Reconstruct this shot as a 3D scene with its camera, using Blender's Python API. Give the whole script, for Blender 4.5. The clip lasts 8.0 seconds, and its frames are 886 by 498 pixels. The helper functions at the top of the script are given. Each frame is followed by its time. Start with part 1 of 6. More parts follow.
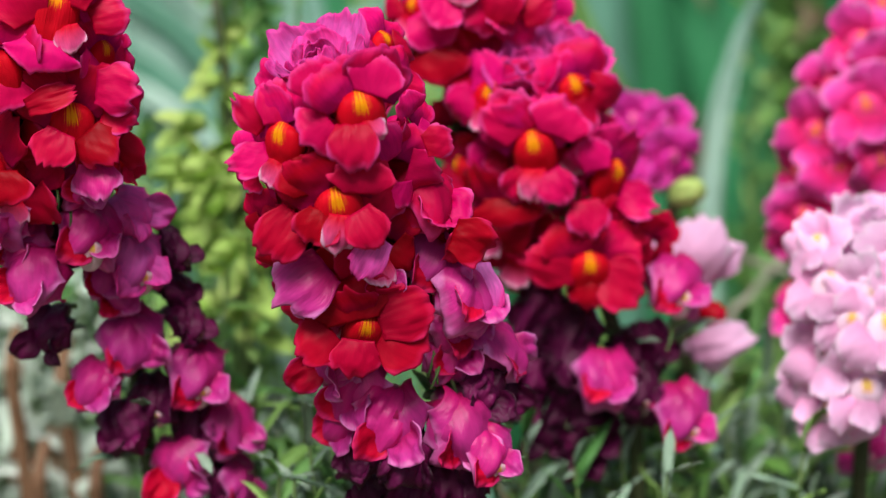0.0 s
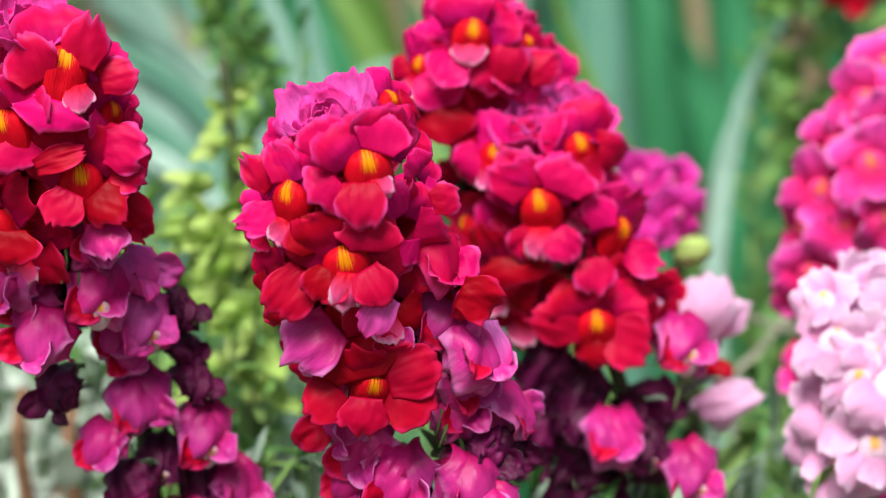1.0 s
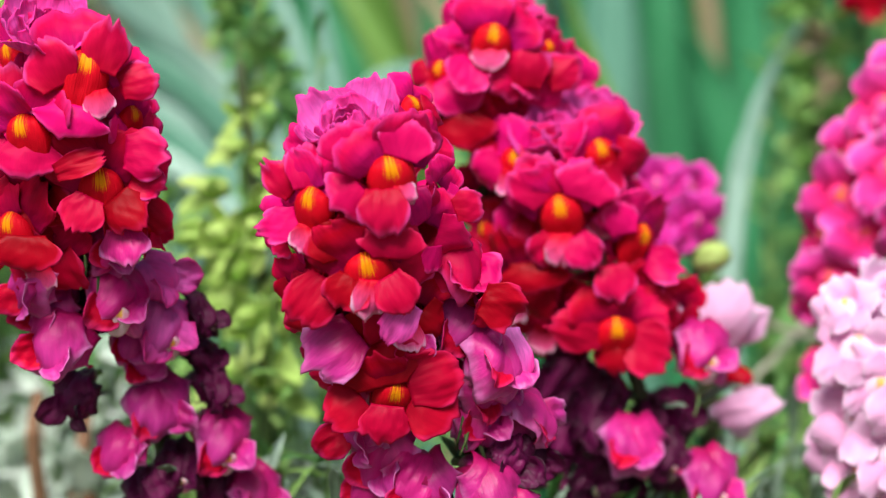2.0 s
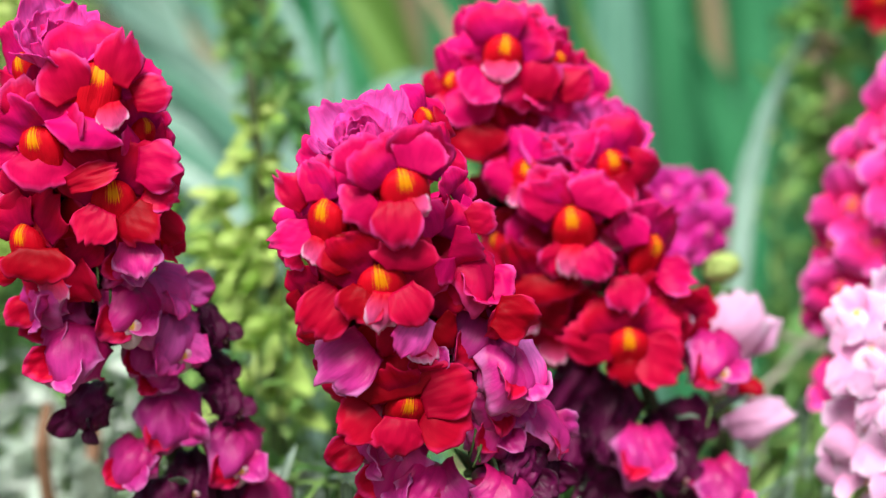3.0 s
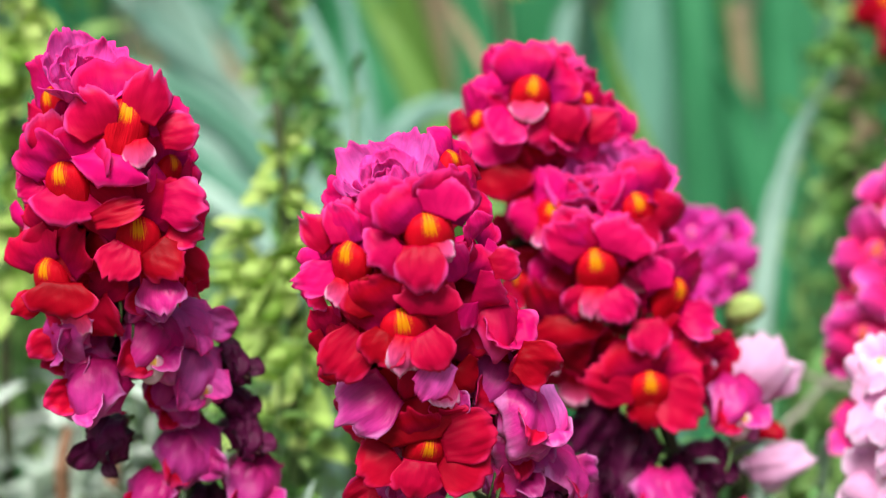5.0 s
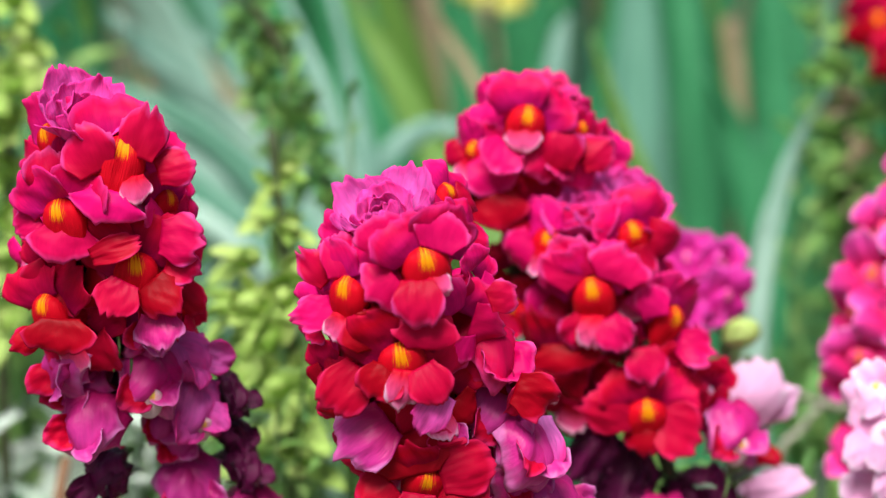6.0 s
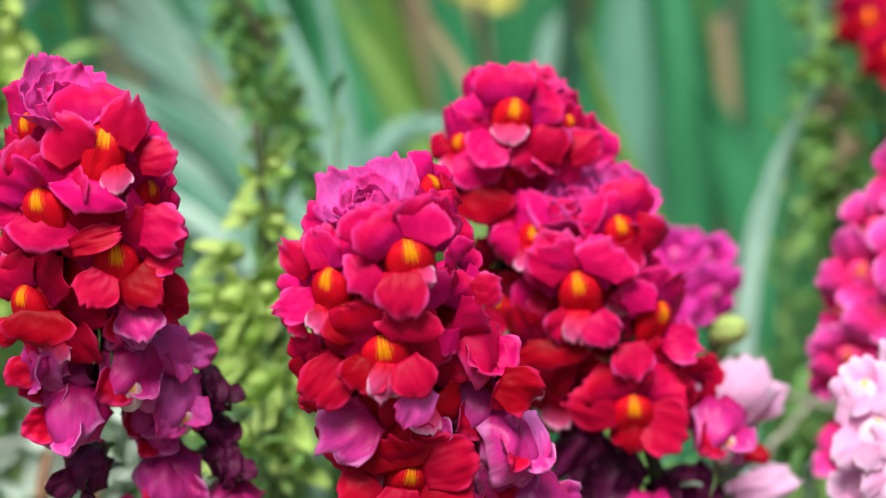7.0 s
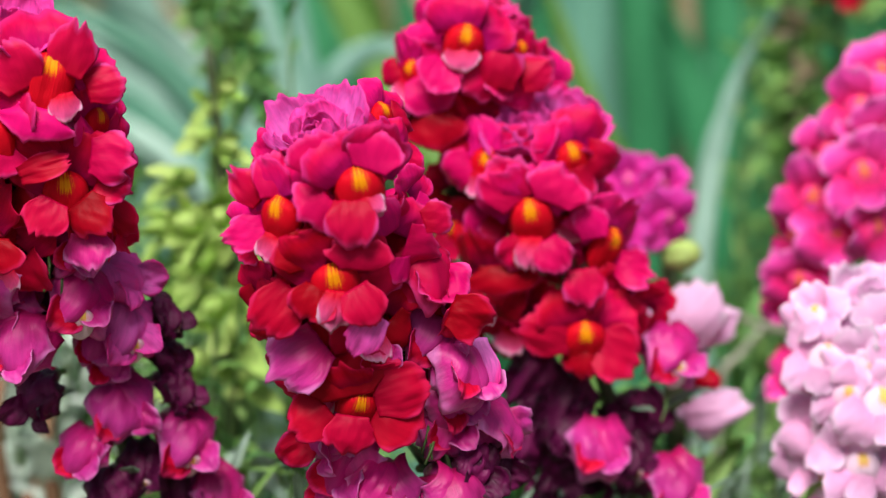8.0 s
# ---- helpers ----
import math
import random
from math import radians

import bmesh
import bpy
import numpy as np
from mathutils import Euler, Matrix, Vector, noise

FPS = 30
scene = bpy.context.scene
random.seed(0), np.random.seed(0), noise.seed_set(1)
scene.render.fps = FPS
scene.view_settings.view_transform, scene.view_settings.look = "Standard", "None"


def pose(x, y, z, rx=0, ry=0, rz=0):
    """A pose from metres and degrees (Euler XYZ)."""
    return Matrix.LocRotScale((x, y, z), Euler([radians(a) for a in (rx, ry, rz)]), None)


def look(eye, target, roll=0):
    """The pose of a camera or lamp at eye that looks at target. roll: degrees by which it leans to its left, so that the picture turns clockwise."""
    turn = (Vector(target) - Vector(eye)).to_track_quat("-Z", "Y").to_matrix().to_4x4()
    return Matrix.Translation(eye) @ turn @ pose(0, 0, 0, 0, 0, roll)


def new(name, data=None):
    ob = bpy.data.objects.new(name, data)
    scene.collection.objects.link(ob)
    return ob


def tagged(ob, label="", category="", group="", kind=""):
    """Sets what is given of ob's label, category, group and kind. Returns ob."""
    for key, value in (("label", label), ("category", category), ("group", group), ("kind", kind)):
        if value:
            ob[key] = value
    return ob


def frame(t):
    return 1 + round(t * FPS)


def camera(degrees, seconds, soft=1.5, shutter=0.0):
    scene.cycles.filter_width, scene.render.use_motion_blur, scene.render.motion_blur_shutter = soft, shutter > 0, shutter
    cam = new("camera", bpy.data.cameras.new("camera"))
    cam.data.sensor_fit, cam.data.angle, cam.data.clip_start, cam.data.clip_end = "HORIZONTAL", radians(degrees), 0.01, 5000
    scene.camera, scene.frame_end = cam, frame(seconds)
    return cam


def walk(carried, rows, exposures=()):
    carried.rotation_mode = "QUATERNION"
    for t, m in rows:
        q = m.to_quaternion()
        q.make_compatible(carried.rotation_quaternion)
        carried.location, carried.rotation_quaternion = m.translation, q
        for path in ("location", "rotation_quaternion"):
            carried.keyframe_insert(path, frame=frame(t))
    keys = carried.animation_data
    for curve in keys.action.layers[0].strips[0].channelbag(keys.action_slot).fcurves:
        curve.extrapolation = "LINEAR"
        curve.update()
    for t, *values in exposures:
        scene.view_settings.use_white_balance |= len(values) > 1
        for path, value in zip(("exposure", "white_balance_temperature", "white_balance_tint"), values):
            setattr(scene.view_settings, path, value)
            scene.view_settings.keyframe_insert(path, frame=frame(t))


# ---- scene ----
import functools
import itertools

cam = camera(24, 8.0, soft=1.3)
cam.data.dof.use_dof = True
cam.data.dof.focus_distance, cam.data.dof.aperture_fstop = 0.678, 5.6
PATH = [
    (0.0, look((0.0123, -0.6493, 0.6284), (0.0211, 0.0211, 0.4272), -0.42)),
    (0.2, look((0.0111, -0.6493, 0.6297), (0.0221, 0.0231, 0.4355), -0.34)),
    (0.5, look((0.0090, -0.6505, 0.6300), (0.0209, 0.0251, 0.4471), -0.51)),
    (1.0, look((0.0110, -0.6516, 0.6270), (0.0189, 0.0246, 0.4465), -0.67)),
    (1.5, look((0.0105, -0.6514, 0.6225), (0.0160, 0.0257, 0.4450), -1.29)),
    (1.7, look((0.0081, -0.6481, 0.6259), (0.0155, 0.0281, 0.4451), -0.89)),
    (2.8, look((0.0016, -0.6457, 0.6289), (0.0084, 0.0313, 0.4512), -0.33)),
    (3.0, look((0.0007, -0.6454, 0.6290), (0.0076, 0.0316, 0.4512), -0.61)),
    (3.5, look((-0.0021, -0.6494, 0.6343), (0.0056, 0.0286, 0.4603), -0.37)),
    (4.0, look((-0.0000, -0.6450, 0.6410), (0.0000, 0.0311, 0.4598), 0.00)),
    (4.5, look((0.0040, -0.6491, 0.6341), (-0.0001, 0.0293, 0.4617), -0.07)),
    (4.7, look((0.0009, -0.6425, 0.6381), (0.0001, 0.0346, 0.4605), 0.53)),
    (5.8, look((-0.0001, -0.6415, 0.6452), (0.0006, 0.0372, 0.4737), 0.23)),
    (6.0, look((-0.0007, -0.6418, 0.6499), (0.0007, 0.0362, 0.4758), 0.05)),
    (6.5, look((-0.0025, -0.6381, 0.6461), (0.0033, 0.0408, 0.4753), 0.10)),
    (7.0, look((0.0015, -0.6354, 0.6439), (0.0059, 0.0430, 0.4716), 0.38)),
    (7.2, look((0.0028, -0.6400, 0.6376), (0.0081, 0.0381, 0.4640), 0.55)),
    (7.5, look((0.0031, -0.6341, 0.6487), (0.0142, 0.0383, 0.4544), 0.52)),
    (7.7, look((-0.0001, -0.6346, 0.6445), (0.0183, 0.0375, 0.4497), 0.71)),
    (8.0, look((0.0060, -0.6345, 0.6470), (0.0225, 0.0365, 0.4481), 0.60)),
]
walk(cam, PATH, [(0.0, -0.25), (0.5, -0.02), (1.5, 0.09), (4.5, 0.15), (7.0, 0.01), (8.0, -0.09)])

# ---- light ----
world = bpy.data.worlds.new("sky")
scene.world = world
world.use_nodes = True
wt = world.node_tree
sky = wt.nodes.new("ShaderNodeTexSky")
sky.sky_type, sky.sun_disc = "NISHITA", False
sky.sun_elevation, sky.sun_rotation = radians(61), radians(197)
sky.dust_density, sky.ozone_density = 4.0, 1.0
wt.links.new(sky.outputs[0], wt.nodes["Background"].inputs[0])
wt.nodes["Background"].inputs[1].default_value = 0.075
sun = new("sun", bpy.data.lights.new("sun", "SUN"))
sun.data.energy, sun.data.angle, sun.data.color = 4.7, radians(30), (1.0, 0.96, 0.93)
sun.matrix_basis = look((0, 0, 0), (0.14, 0.46, -0.88))


# ---- materials ----
def material(name):
    m = bpy.data.materials.new(name)
    m.use_nodes = True
    return m, m.node_tree.nodes, m.node_tree.links


def mixed(nodes, links, fac, a, b):
    n = nodes.new("ShaderNodeMix")
    n.data_type = "RGBA"
    for socket, value in ((0, fac), (6, a), (7, b)):
        if isinstance(value, (int, float, tuple)):
            n.inputs[socket].default_value = value if socket == 0 else (*value, 1)
        else:
            links.new(value, n.inputs[socket])
    return n.outputs[2]


def ramp(nodes, links, source, lo, hi):
    n = nodes.new("ShaderNodeMapRange")
    n.inputs[1].default_value, n.inputs[2].default_value = lo, hi
    links.new(source, n.inputs[0])
    return n.outputs[0]


def noise_tex(nodes, links, scale, detail=3.0, vector=None, rough=0.55):
    n = nodes.new("ShaderNodeTexNoise")
    n.inputs["Scale"].default_value, n.inputs["Detail"].default_value, n.inputs["Roughness"].default_value = scale, detail, rough
    if vector is not None:
        links.new(vector, n.inputs["Vector"])
    return n.outputs["Fac"]


def petal_material(name, inner, outer, rim, alt=None, vein=0.10, rough=0.48, sheen=0.0, thin=0.2, crinkle=0.12, gloss=0.2):
    """Petal: colour from the base (inner) to the lobe (outer) and its rim, fine veins fanning out, soft translucency."""
    m, nodes, links = material(name)
    bsdf = nodes["Principled BSDF"]
    uv = nodes.new("ShaderNodeUVMap")
    sep = nodes.new("ShaderNodeSeparateXYZ")
    links.new(uv.outputs[0], sep.inputs[0])
    obj = nodes.new("ShaderNodeTexCoord").outputs["Object"]
    info = nodes.new("ShaderNodeObjectInfo")
    blotch = noise_tex(nodes, links, 3.5, 3, obj)
    fine = noise_tex(nodes, links, 24, 3, obj)
    c = mixed(nodes, links, ramp(nodes, links, sep.outputs[1], 0.15, 0.75), inner, outer)
    if alt:
        c = mixed(nodes, links, ramp(nodes, links, info.outputs["Random"], 0.35, 1.2), c, alt)
    edge = nodes.new("ShaderNodeMath")
    edge.operation = "MULTIPLY_ADD"
    links.new(blotch, edge.inputs[0])
    edge.inputs[1].default_value = 0.5
    flank = nodes.new("ShaderNodeMath")
    flank.operation = "PINGPONG"
    flank.inputs[1].default_value = 0.5
    links.new(sep.outputs[0], flank.inputs[0])
    flank = ramp(nodes, links, flank.outputs[0], 0.13, 0.0)
    sidewards = nodes.new("ShaderNodeMath")
    sidewards.operation = "MULTIPLY_ADD"
    links.new(flank, sidewards.inputs[0])
    sidewards.inputs[1].default_value = 0.32
    links.new(sep.outputs[1], sidewards.inputs[2])
    links.new(sidewards.outputs[0], edge.inputs[2])
    c = mixed(nodes, links, ramp(nodes, links, edge.outputs[0], 1.05, 1.3), c, rim)
    stretch = nodes.new("ShaderNodeMapping")
    stretch.inputs["Scale"].default_value = (22, 3.0, 1)
    links.new(uv.outputs[0], stretch.inputs[0])
    veins = noise_tex(nodes, links, 1.0, 3, stretch.outputs[0])
    scale = nodes.new("ShaderNodeMix")
    scale.data_type, scale.blend_type = "RGBA", "MULTIPLY"
    scale.inputs[0].default_value = 1.0
    links.new(c, scale.inputs[6])
    shade = nodes.new("ShaderNodeMapRange")
    shade.inputs[1].default_value, shade.inputs[2].default_value = 0.35, 0.65
    shade.inputs[3].default_value, shade.inputs[4].default_value = 1 - vein, 1 + vein * 0.6
    links.new(veins, shade.inputs[0])
    vary = nodes.new("ShaderNodeMapRange")
    vary.inputs[3].default_value, vary.inputs[4].default_value = 0.82, 1.14
    links.new(info.outputs["Random"], vary.inputs[0])
    both = nodes.new("ShaderNodeMath")
    both.operation = "MULTIPLY"
    links.new(shade.outputs[0], both.inputs[0])
    links.new(vary.outputs[0], both.inputs[1])
    links.new(both.outputs[0], scale.inputs[7])
    c = scale.outputs[2]
    links.new(c, bsdf.inputs["Base Color"])
    bsdf.inputs["Roughness"].default_value = rough
    bsdf.inputs["Specular IOR Level"].default_value = gloss
    bsdf.inputs["Sheen Weight"].default_value = sheen
    bsdf.inputs["Sheen Roughness"].default_value = 0.35
    bsdf.inputs["Sheen Tint"].default_value = (1.0, 0.55, 0.85, 1)
    bump = nodes.new("ShaderNodeBump")
    bump.inputs["Strength"].default_value, bump.inputs["Distance"].default_value = crinkle, 0.03
    add = nodes.new("ShaderNodeMath")
    add.operation = "MULTIPLY_ADD"
    links.new(fine, add.inputs[0])
    add.inputs[1].default_value = 0.35
    links.new(veins, add.inputs[2])
    links.new(add.outputs[0], bump.inputs["Height"])
    links.new(bump.outputs[0], bsdf.inputs["Normal"])
    through_light = nodes.new("ShaderNodeBsdfTranslucent")
    links.new(c, through_light.inputs[0])
    mix = nodes.new("ShaderNodeMixShader")
    mix.inputs[0].default_value = thin
    links.new(bsdf.outputs[0], mix.inputs[1])
    links.new(through_light.outputs[0], mix.inputs[2])
    links.new(mix.outputs[0], nodes["Material Output"].inputs[0])
    return m


def leaf_material(name, a, b, rough=0.45, scale=60.0, thin=0.25, stripe=0.0):
    m, nodes, links = material(name)
    bsdf = nodes["Principled BSDF"]
    obj = nodes.new("ShaderNodeTexCoord").outputs["Object"]
    uv = nodes.new("ShaderNodeUVMap")
    info = nodes.new("ShaderNodeObjectInfo")
    blotch = noise_tex(nodes, links, scale, 4, obj)
    add = nodes.new("ShaderNodeMath")
    add.operation = "MULTIPLY_ADD"
    links.new(info.outputs["Random"], add.inputs[0])
    add.inputs[1].default_value = 0.5
    links.new(blotch, add.inputs[2])
    c = mixed(nodes, links, ramp(nodes, links, add.outputs[0], 0.4, 1.1), a, b)
    if stripe:
        stretch = nodes.new("ShaderNodeMapping")
        stretch.inputs["Scale"].default_value = (18, 0.6, 1)
        links.new(uv.outputs[0], stretch.inputs[0])
        lines = noise_tex(nodes, links, 1.0, 2, stretch.outputs[0])
        c = mixed(nodes, links, ramp(nodes, links, lines, 0.45, 0.75), c, tuple(min(1, x * (1 + stripe)) for x in b))
    links.new(c, bsdf.inputs["Base Color"])
    bsdf.inputs["Roughness"].default_value = rough
    bump = nodes.new("ShaderNodeBump")
    bump.inputs["Strength"].default_value, bump.inputs["Distance"].default_value = 0.3, 0.001
    links.new(noise_tex(nodes, links, scale * 6, 3, obj), bump.inputs["Height"])
    links.new(bump.outputs[0], bsdf.inputs["Normal"])
    through_light = nodes.new("ShaderNodeBsdfTranslucent")
    links.new(c, through_light.inputs[0])
    mix = nodes.new("ShaderNodeMixShader")
    mix.inputs[0].default_value = thin
    links.new(bsdf.outputs[0], mix.inputs[1])
    links.new(through_light.outputs[0], mix.inputs[2])
    links.new(mix.outputs[0], nodes["Material Output"].inputs[0])
    return m


def palate_material(name, spot, body):
    """The swollen lower throat: streaked spot on its crest, petal colour round it."""
    m, nodes, links = material(name)
    bsdf = nodes["Principled BSDF"]
    uv = nodes.new("ShaderNodeUVMap")
    sep = nodes.new("ShaderNodeSeparateXYZ")
    links.new(uv.outputs[0], sep.inputs[0])
    stretch = nodes.new("ShaderNodeMapping")
    stretch.inputs["Scale"].default_value = (34, 1.6, 1)
    links.new(uv.outputs[0], stretch.inputs[0])
    streak = noise_tex(nodes, links, 1.0, 2, stretch.outputs[0])
    centre = nodes.new("ShaderNodeVectorMath")
    centre.operation = "DISTANCE"
    squash = nodes.new("ShaderNodeMapping")
    squash.inputs["Scale"].default_value = (2.2, 1.9, 0)
    links.new(uv.outputs[0], squash.inputs[0])
    links.new(squash.outputs[0], centre.inputs[0])
    centre.inputs[1].default_value = (1.1, 1.58, 0)
    add = nodes.new("ShaderNodeMath")
    add.operation = "MULTIPLY_ADD"
    links.new(streak, add.inputs[0])
    add.inputs[1].default_value = -0.95
    links.new(centre.outputs["Value"], add.inputs[2])
    glow = tuple(x * k for x, k in zip(spot, (0.92, 0.45, 0.5)))
    c = mixed(nodes, links, ramp(nodes, links, add.outputs[0], -0.34, -0.14), spot, glow)
    c = mixed(nodes, links, ramp(nodes, links, add.outputs[0], -0.22, -0.10), c, body)
    links.new(c, bsdf.inputs["Base Color"])
    bsdf.inputs["Roughness"].default_value = 0.6
    bsdf.inputs["Specular IOR Level"].default_value = 0.14
    bump = nodes.new("ShaderNodeBump")
    bump.inputs["Strength"].default_value, bump.inputs["Distance"].default_value = 0.5, 0.001
    links.new(streak, bump.inputs["Height"])
    links.new(bump.outputs[0], bsdf.inputs["Normal"])
    return m


PETAL = {
    "crimson": petal_material("crimson_petal", (0.58, 0.001, 0.036), (0.79, 0.003, 0.080), (0.93, 0.07, 0.36), (0.82, 0.005, 0.22), 0.06, rough=0.45, thin=0.22, crinkle=0.04, gloss=0.1),
    "red": petal_material("red_petal", (0.38, 0.001, 0.010), (0.58, 0.001, 0.020), (0.78, 0.018, 0.12), (0.62, 0.002, 0.07), 0.06, rough=0.45, thin=0.22, crinkle=0.04, gloss=0.1),
    "rosy": petal_material("rosy_petal", (0.84, 0.20, 0.68), (0.91, 0.115, 0.58), (0.94, 0.05, 0.40), (0.92, 0.07, 0.46), 0.16, 0.45, 0.0, 0.25, 0.12, 0.15),
    "faded": petal_material("faded_petal", (0.56, 0.006, 0.13), (0.76, 0.046, 0.39), (0.86, 0.23, 0.62), (0.64, 0.010, 0.20), 0.11, 0.40, 0.0, 0.2, 0.12, 0.35),
    # Dried purple-black, deepened to carry the shade of gaps between flowers too.
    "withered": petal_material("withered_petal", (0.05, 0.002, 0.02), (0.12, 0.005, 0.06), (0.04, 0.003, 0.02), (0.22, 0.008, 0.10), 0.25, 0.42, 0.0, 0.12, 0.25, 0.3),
    "pink": petal_material("hot_pink_petal", (0.90, 0.020, 0.21), (0.93, 0.07, 0.44), (0.95, 0.24, 0.62), None, 0.06, 0.48, 0.0, 0.12, 0.05, 0.12),
    "blush": petal_material("blush_petal", (0.96, 0.46, 0.76), (0.97, 0.58, 0.86), (0.98, 0.76, 0.93), None, 0.05, 0.5, 0.0, 0.28, 0.06),
    "lemon": petal_material("lemon_petal", (0.75, 0.72, 0.10), (0.85, 0.84, 0.25), (0.88, 0.88, 0.45)),
    "magenta": petal_material("magenta_petal", (0.78, 0.015, 0.32), (0.88, 0.05, 0.48), (0.90, 0.12, 0.58), None, 0.08, 0.48, 0.0, 0.12),
}
UPPER = {
    "crimson": petal_material("purple_throated_petal", (0.62, 0.006, 0.20), (0.86, 0.003, 0.10), (0.90, 0.03, 0.26), (0.84, 0.008, 0.24), crinkle=0.05, gloss=0.08),
    "red": petal_material("deep_throated_petal", (0.40, 0.002, 0.07), (0.64, 0.001, 0.022), (0.76, 0.006, 0.07), (0.62, 0.003, 0.09), crinkle=0.05, gloss=0.08),
}
REVERSE = {
    "crimson": petal_material("rosy_reverse", (0.74, 0.010, 0.18), (0.87, 0.02, 0.26), (0.92, 0.12, 0.44), (0.78, 0.04, 0.36), 0.14, crinkle=0.05, gloss=0.12),
    "red": petal_material("lilac_reverse", (0.62, 0.008, 0.14), (0.68, 0.015, 0.20), (0.80, 0.08, 0.40), (0.62, 0.03, 0.34), 0.14, crinkle=0.05, gloss=0.12),
    "faded": petal_material("red_lining", (0.52, 0.002, 0.03), (0.66, 0.003, 0.04), (0.78, 0.03, 0.20), None, 0.12, crinkle=0.05, gloss=0.08),
}
TONGUE = {
    "bicolour": petal_material("pale_tongue", (0.70, 0.002, 0.03), (0.86, 0.09, 0.30), (0.95, 0.50, 0.72), None, 0.10, crinkle=0.05, gloss=0.08),
    "lemon": PETAL["lemon"], "blush": PETAL["blush"], "pink": PETAL["pink"], "faded": PETAL["faded"], "magenta": PETAL["magenta"],
}
PALATE = {
    "crimson": palate_material("orange_palate", (1.0, 0.36, 0.004), (0.70, 0.001, 0.016)),
    "blush": palate_material("yellow_palate", (0.95, 0.66, 0.16), (0.95, 0.68, 0.84)),
    "lemon": palate_material("lemon_palate", (0.9, 0.7, 0.1), (0.85, 0.84, 0.25)),
    "magenta": palate_material("magenta_palate", (0.85, 0.20, 0.40), (0.74, 0.03, 0.36)),
    "pink": palate_material("peach_palate", (0.97, 0.22, 0.10), (0.94, 0.05, 0.26)),
    "faded": palate_material("faded_palate", (0.95, 0.70, 0.12), (0.88, 0.60, 0.66)),
}
STEM = leaf_material("green_stem", (0.06, 0.10, 0.03), (0.10, 0.10, 0.05), 0.55, 150)
CALYX = leaf_material("green_calyx", (0.10, 0.19, 0.05), (0.16, 0.26, 0.07), 0.5, 120)
POD = leaf_material("pale_green_pod", (0.34, 0.60, 0.09), (0.68, 0.83, 0.28), 0.5, 60, 0.2)
LEAF = leaf_material("grey_green_leaf", (0.10, 0.25, 0.12), (0.46, 0.60, 0.48), 0.34, 70, 0.08, 0.15)
FOLIAGE = leaf_material("mid_green_leaf", (0.08, 0.28, 0.06), (0.24, 0.50, 0.14), 0.45, 50, 0.12)
LIME = leaf_material("lime_leaf", (0.16, 0.43, 0.07), (0.43, 0.67, 0.20), 0.45, 50, 0.15)
PALE = leaf_material("silvery_leaf", (0.56, 0.74, 0.58), (0.84, 0.92, 0.84), 0.5, 40, 0.15)
STRAP = {
    "teal": leaf_material("teal_blade", (0.06, 0.22, 0.14), (0.14, 0.34, 0.24), 0.32, 12, 0.12, 0.6),
    "green": leaf_material("green_blade", (0.02, 0.18, 0.065), (0.055, 0.29, 0.12), 0.35, 12, 0.12, 0.5),
    "lime": leaf_material("lime_blade", (0.13, 0.31, 0.05), (0.22, 0.42, 0.09), 0.4, 12, 0.3, 0.25),
    "silver": leaf_material("silver_blade", (0.22, 0.48, 0.37), (0.44, 0.66, 0.55), 0.32, 12, 0.25, 0.2),
    "pale": leaf_material("pale_blade", (0.13, 0.33, 0.25), (0.25, 0.45, 0.36), 0.32, 12, 0.2, 0.25),
    "straw": leaf_material("straw_blade", (0.34, 0.27, 0.15), (0.46, 0.38, 0.24), 0.6, 20, 0.1, 0.2),
}
RUST = leaf_material("rust_brown_stalk", (0.16, 0.08, 0.04), (0.28, 0.15, 0.08), 0.7, 90, 0.0)
TWIG = leaf_material("dry_twig", (0.34, 0.32, 0.23), (0.50, 0.47, 0.38), 0.7, 90, 0.0)


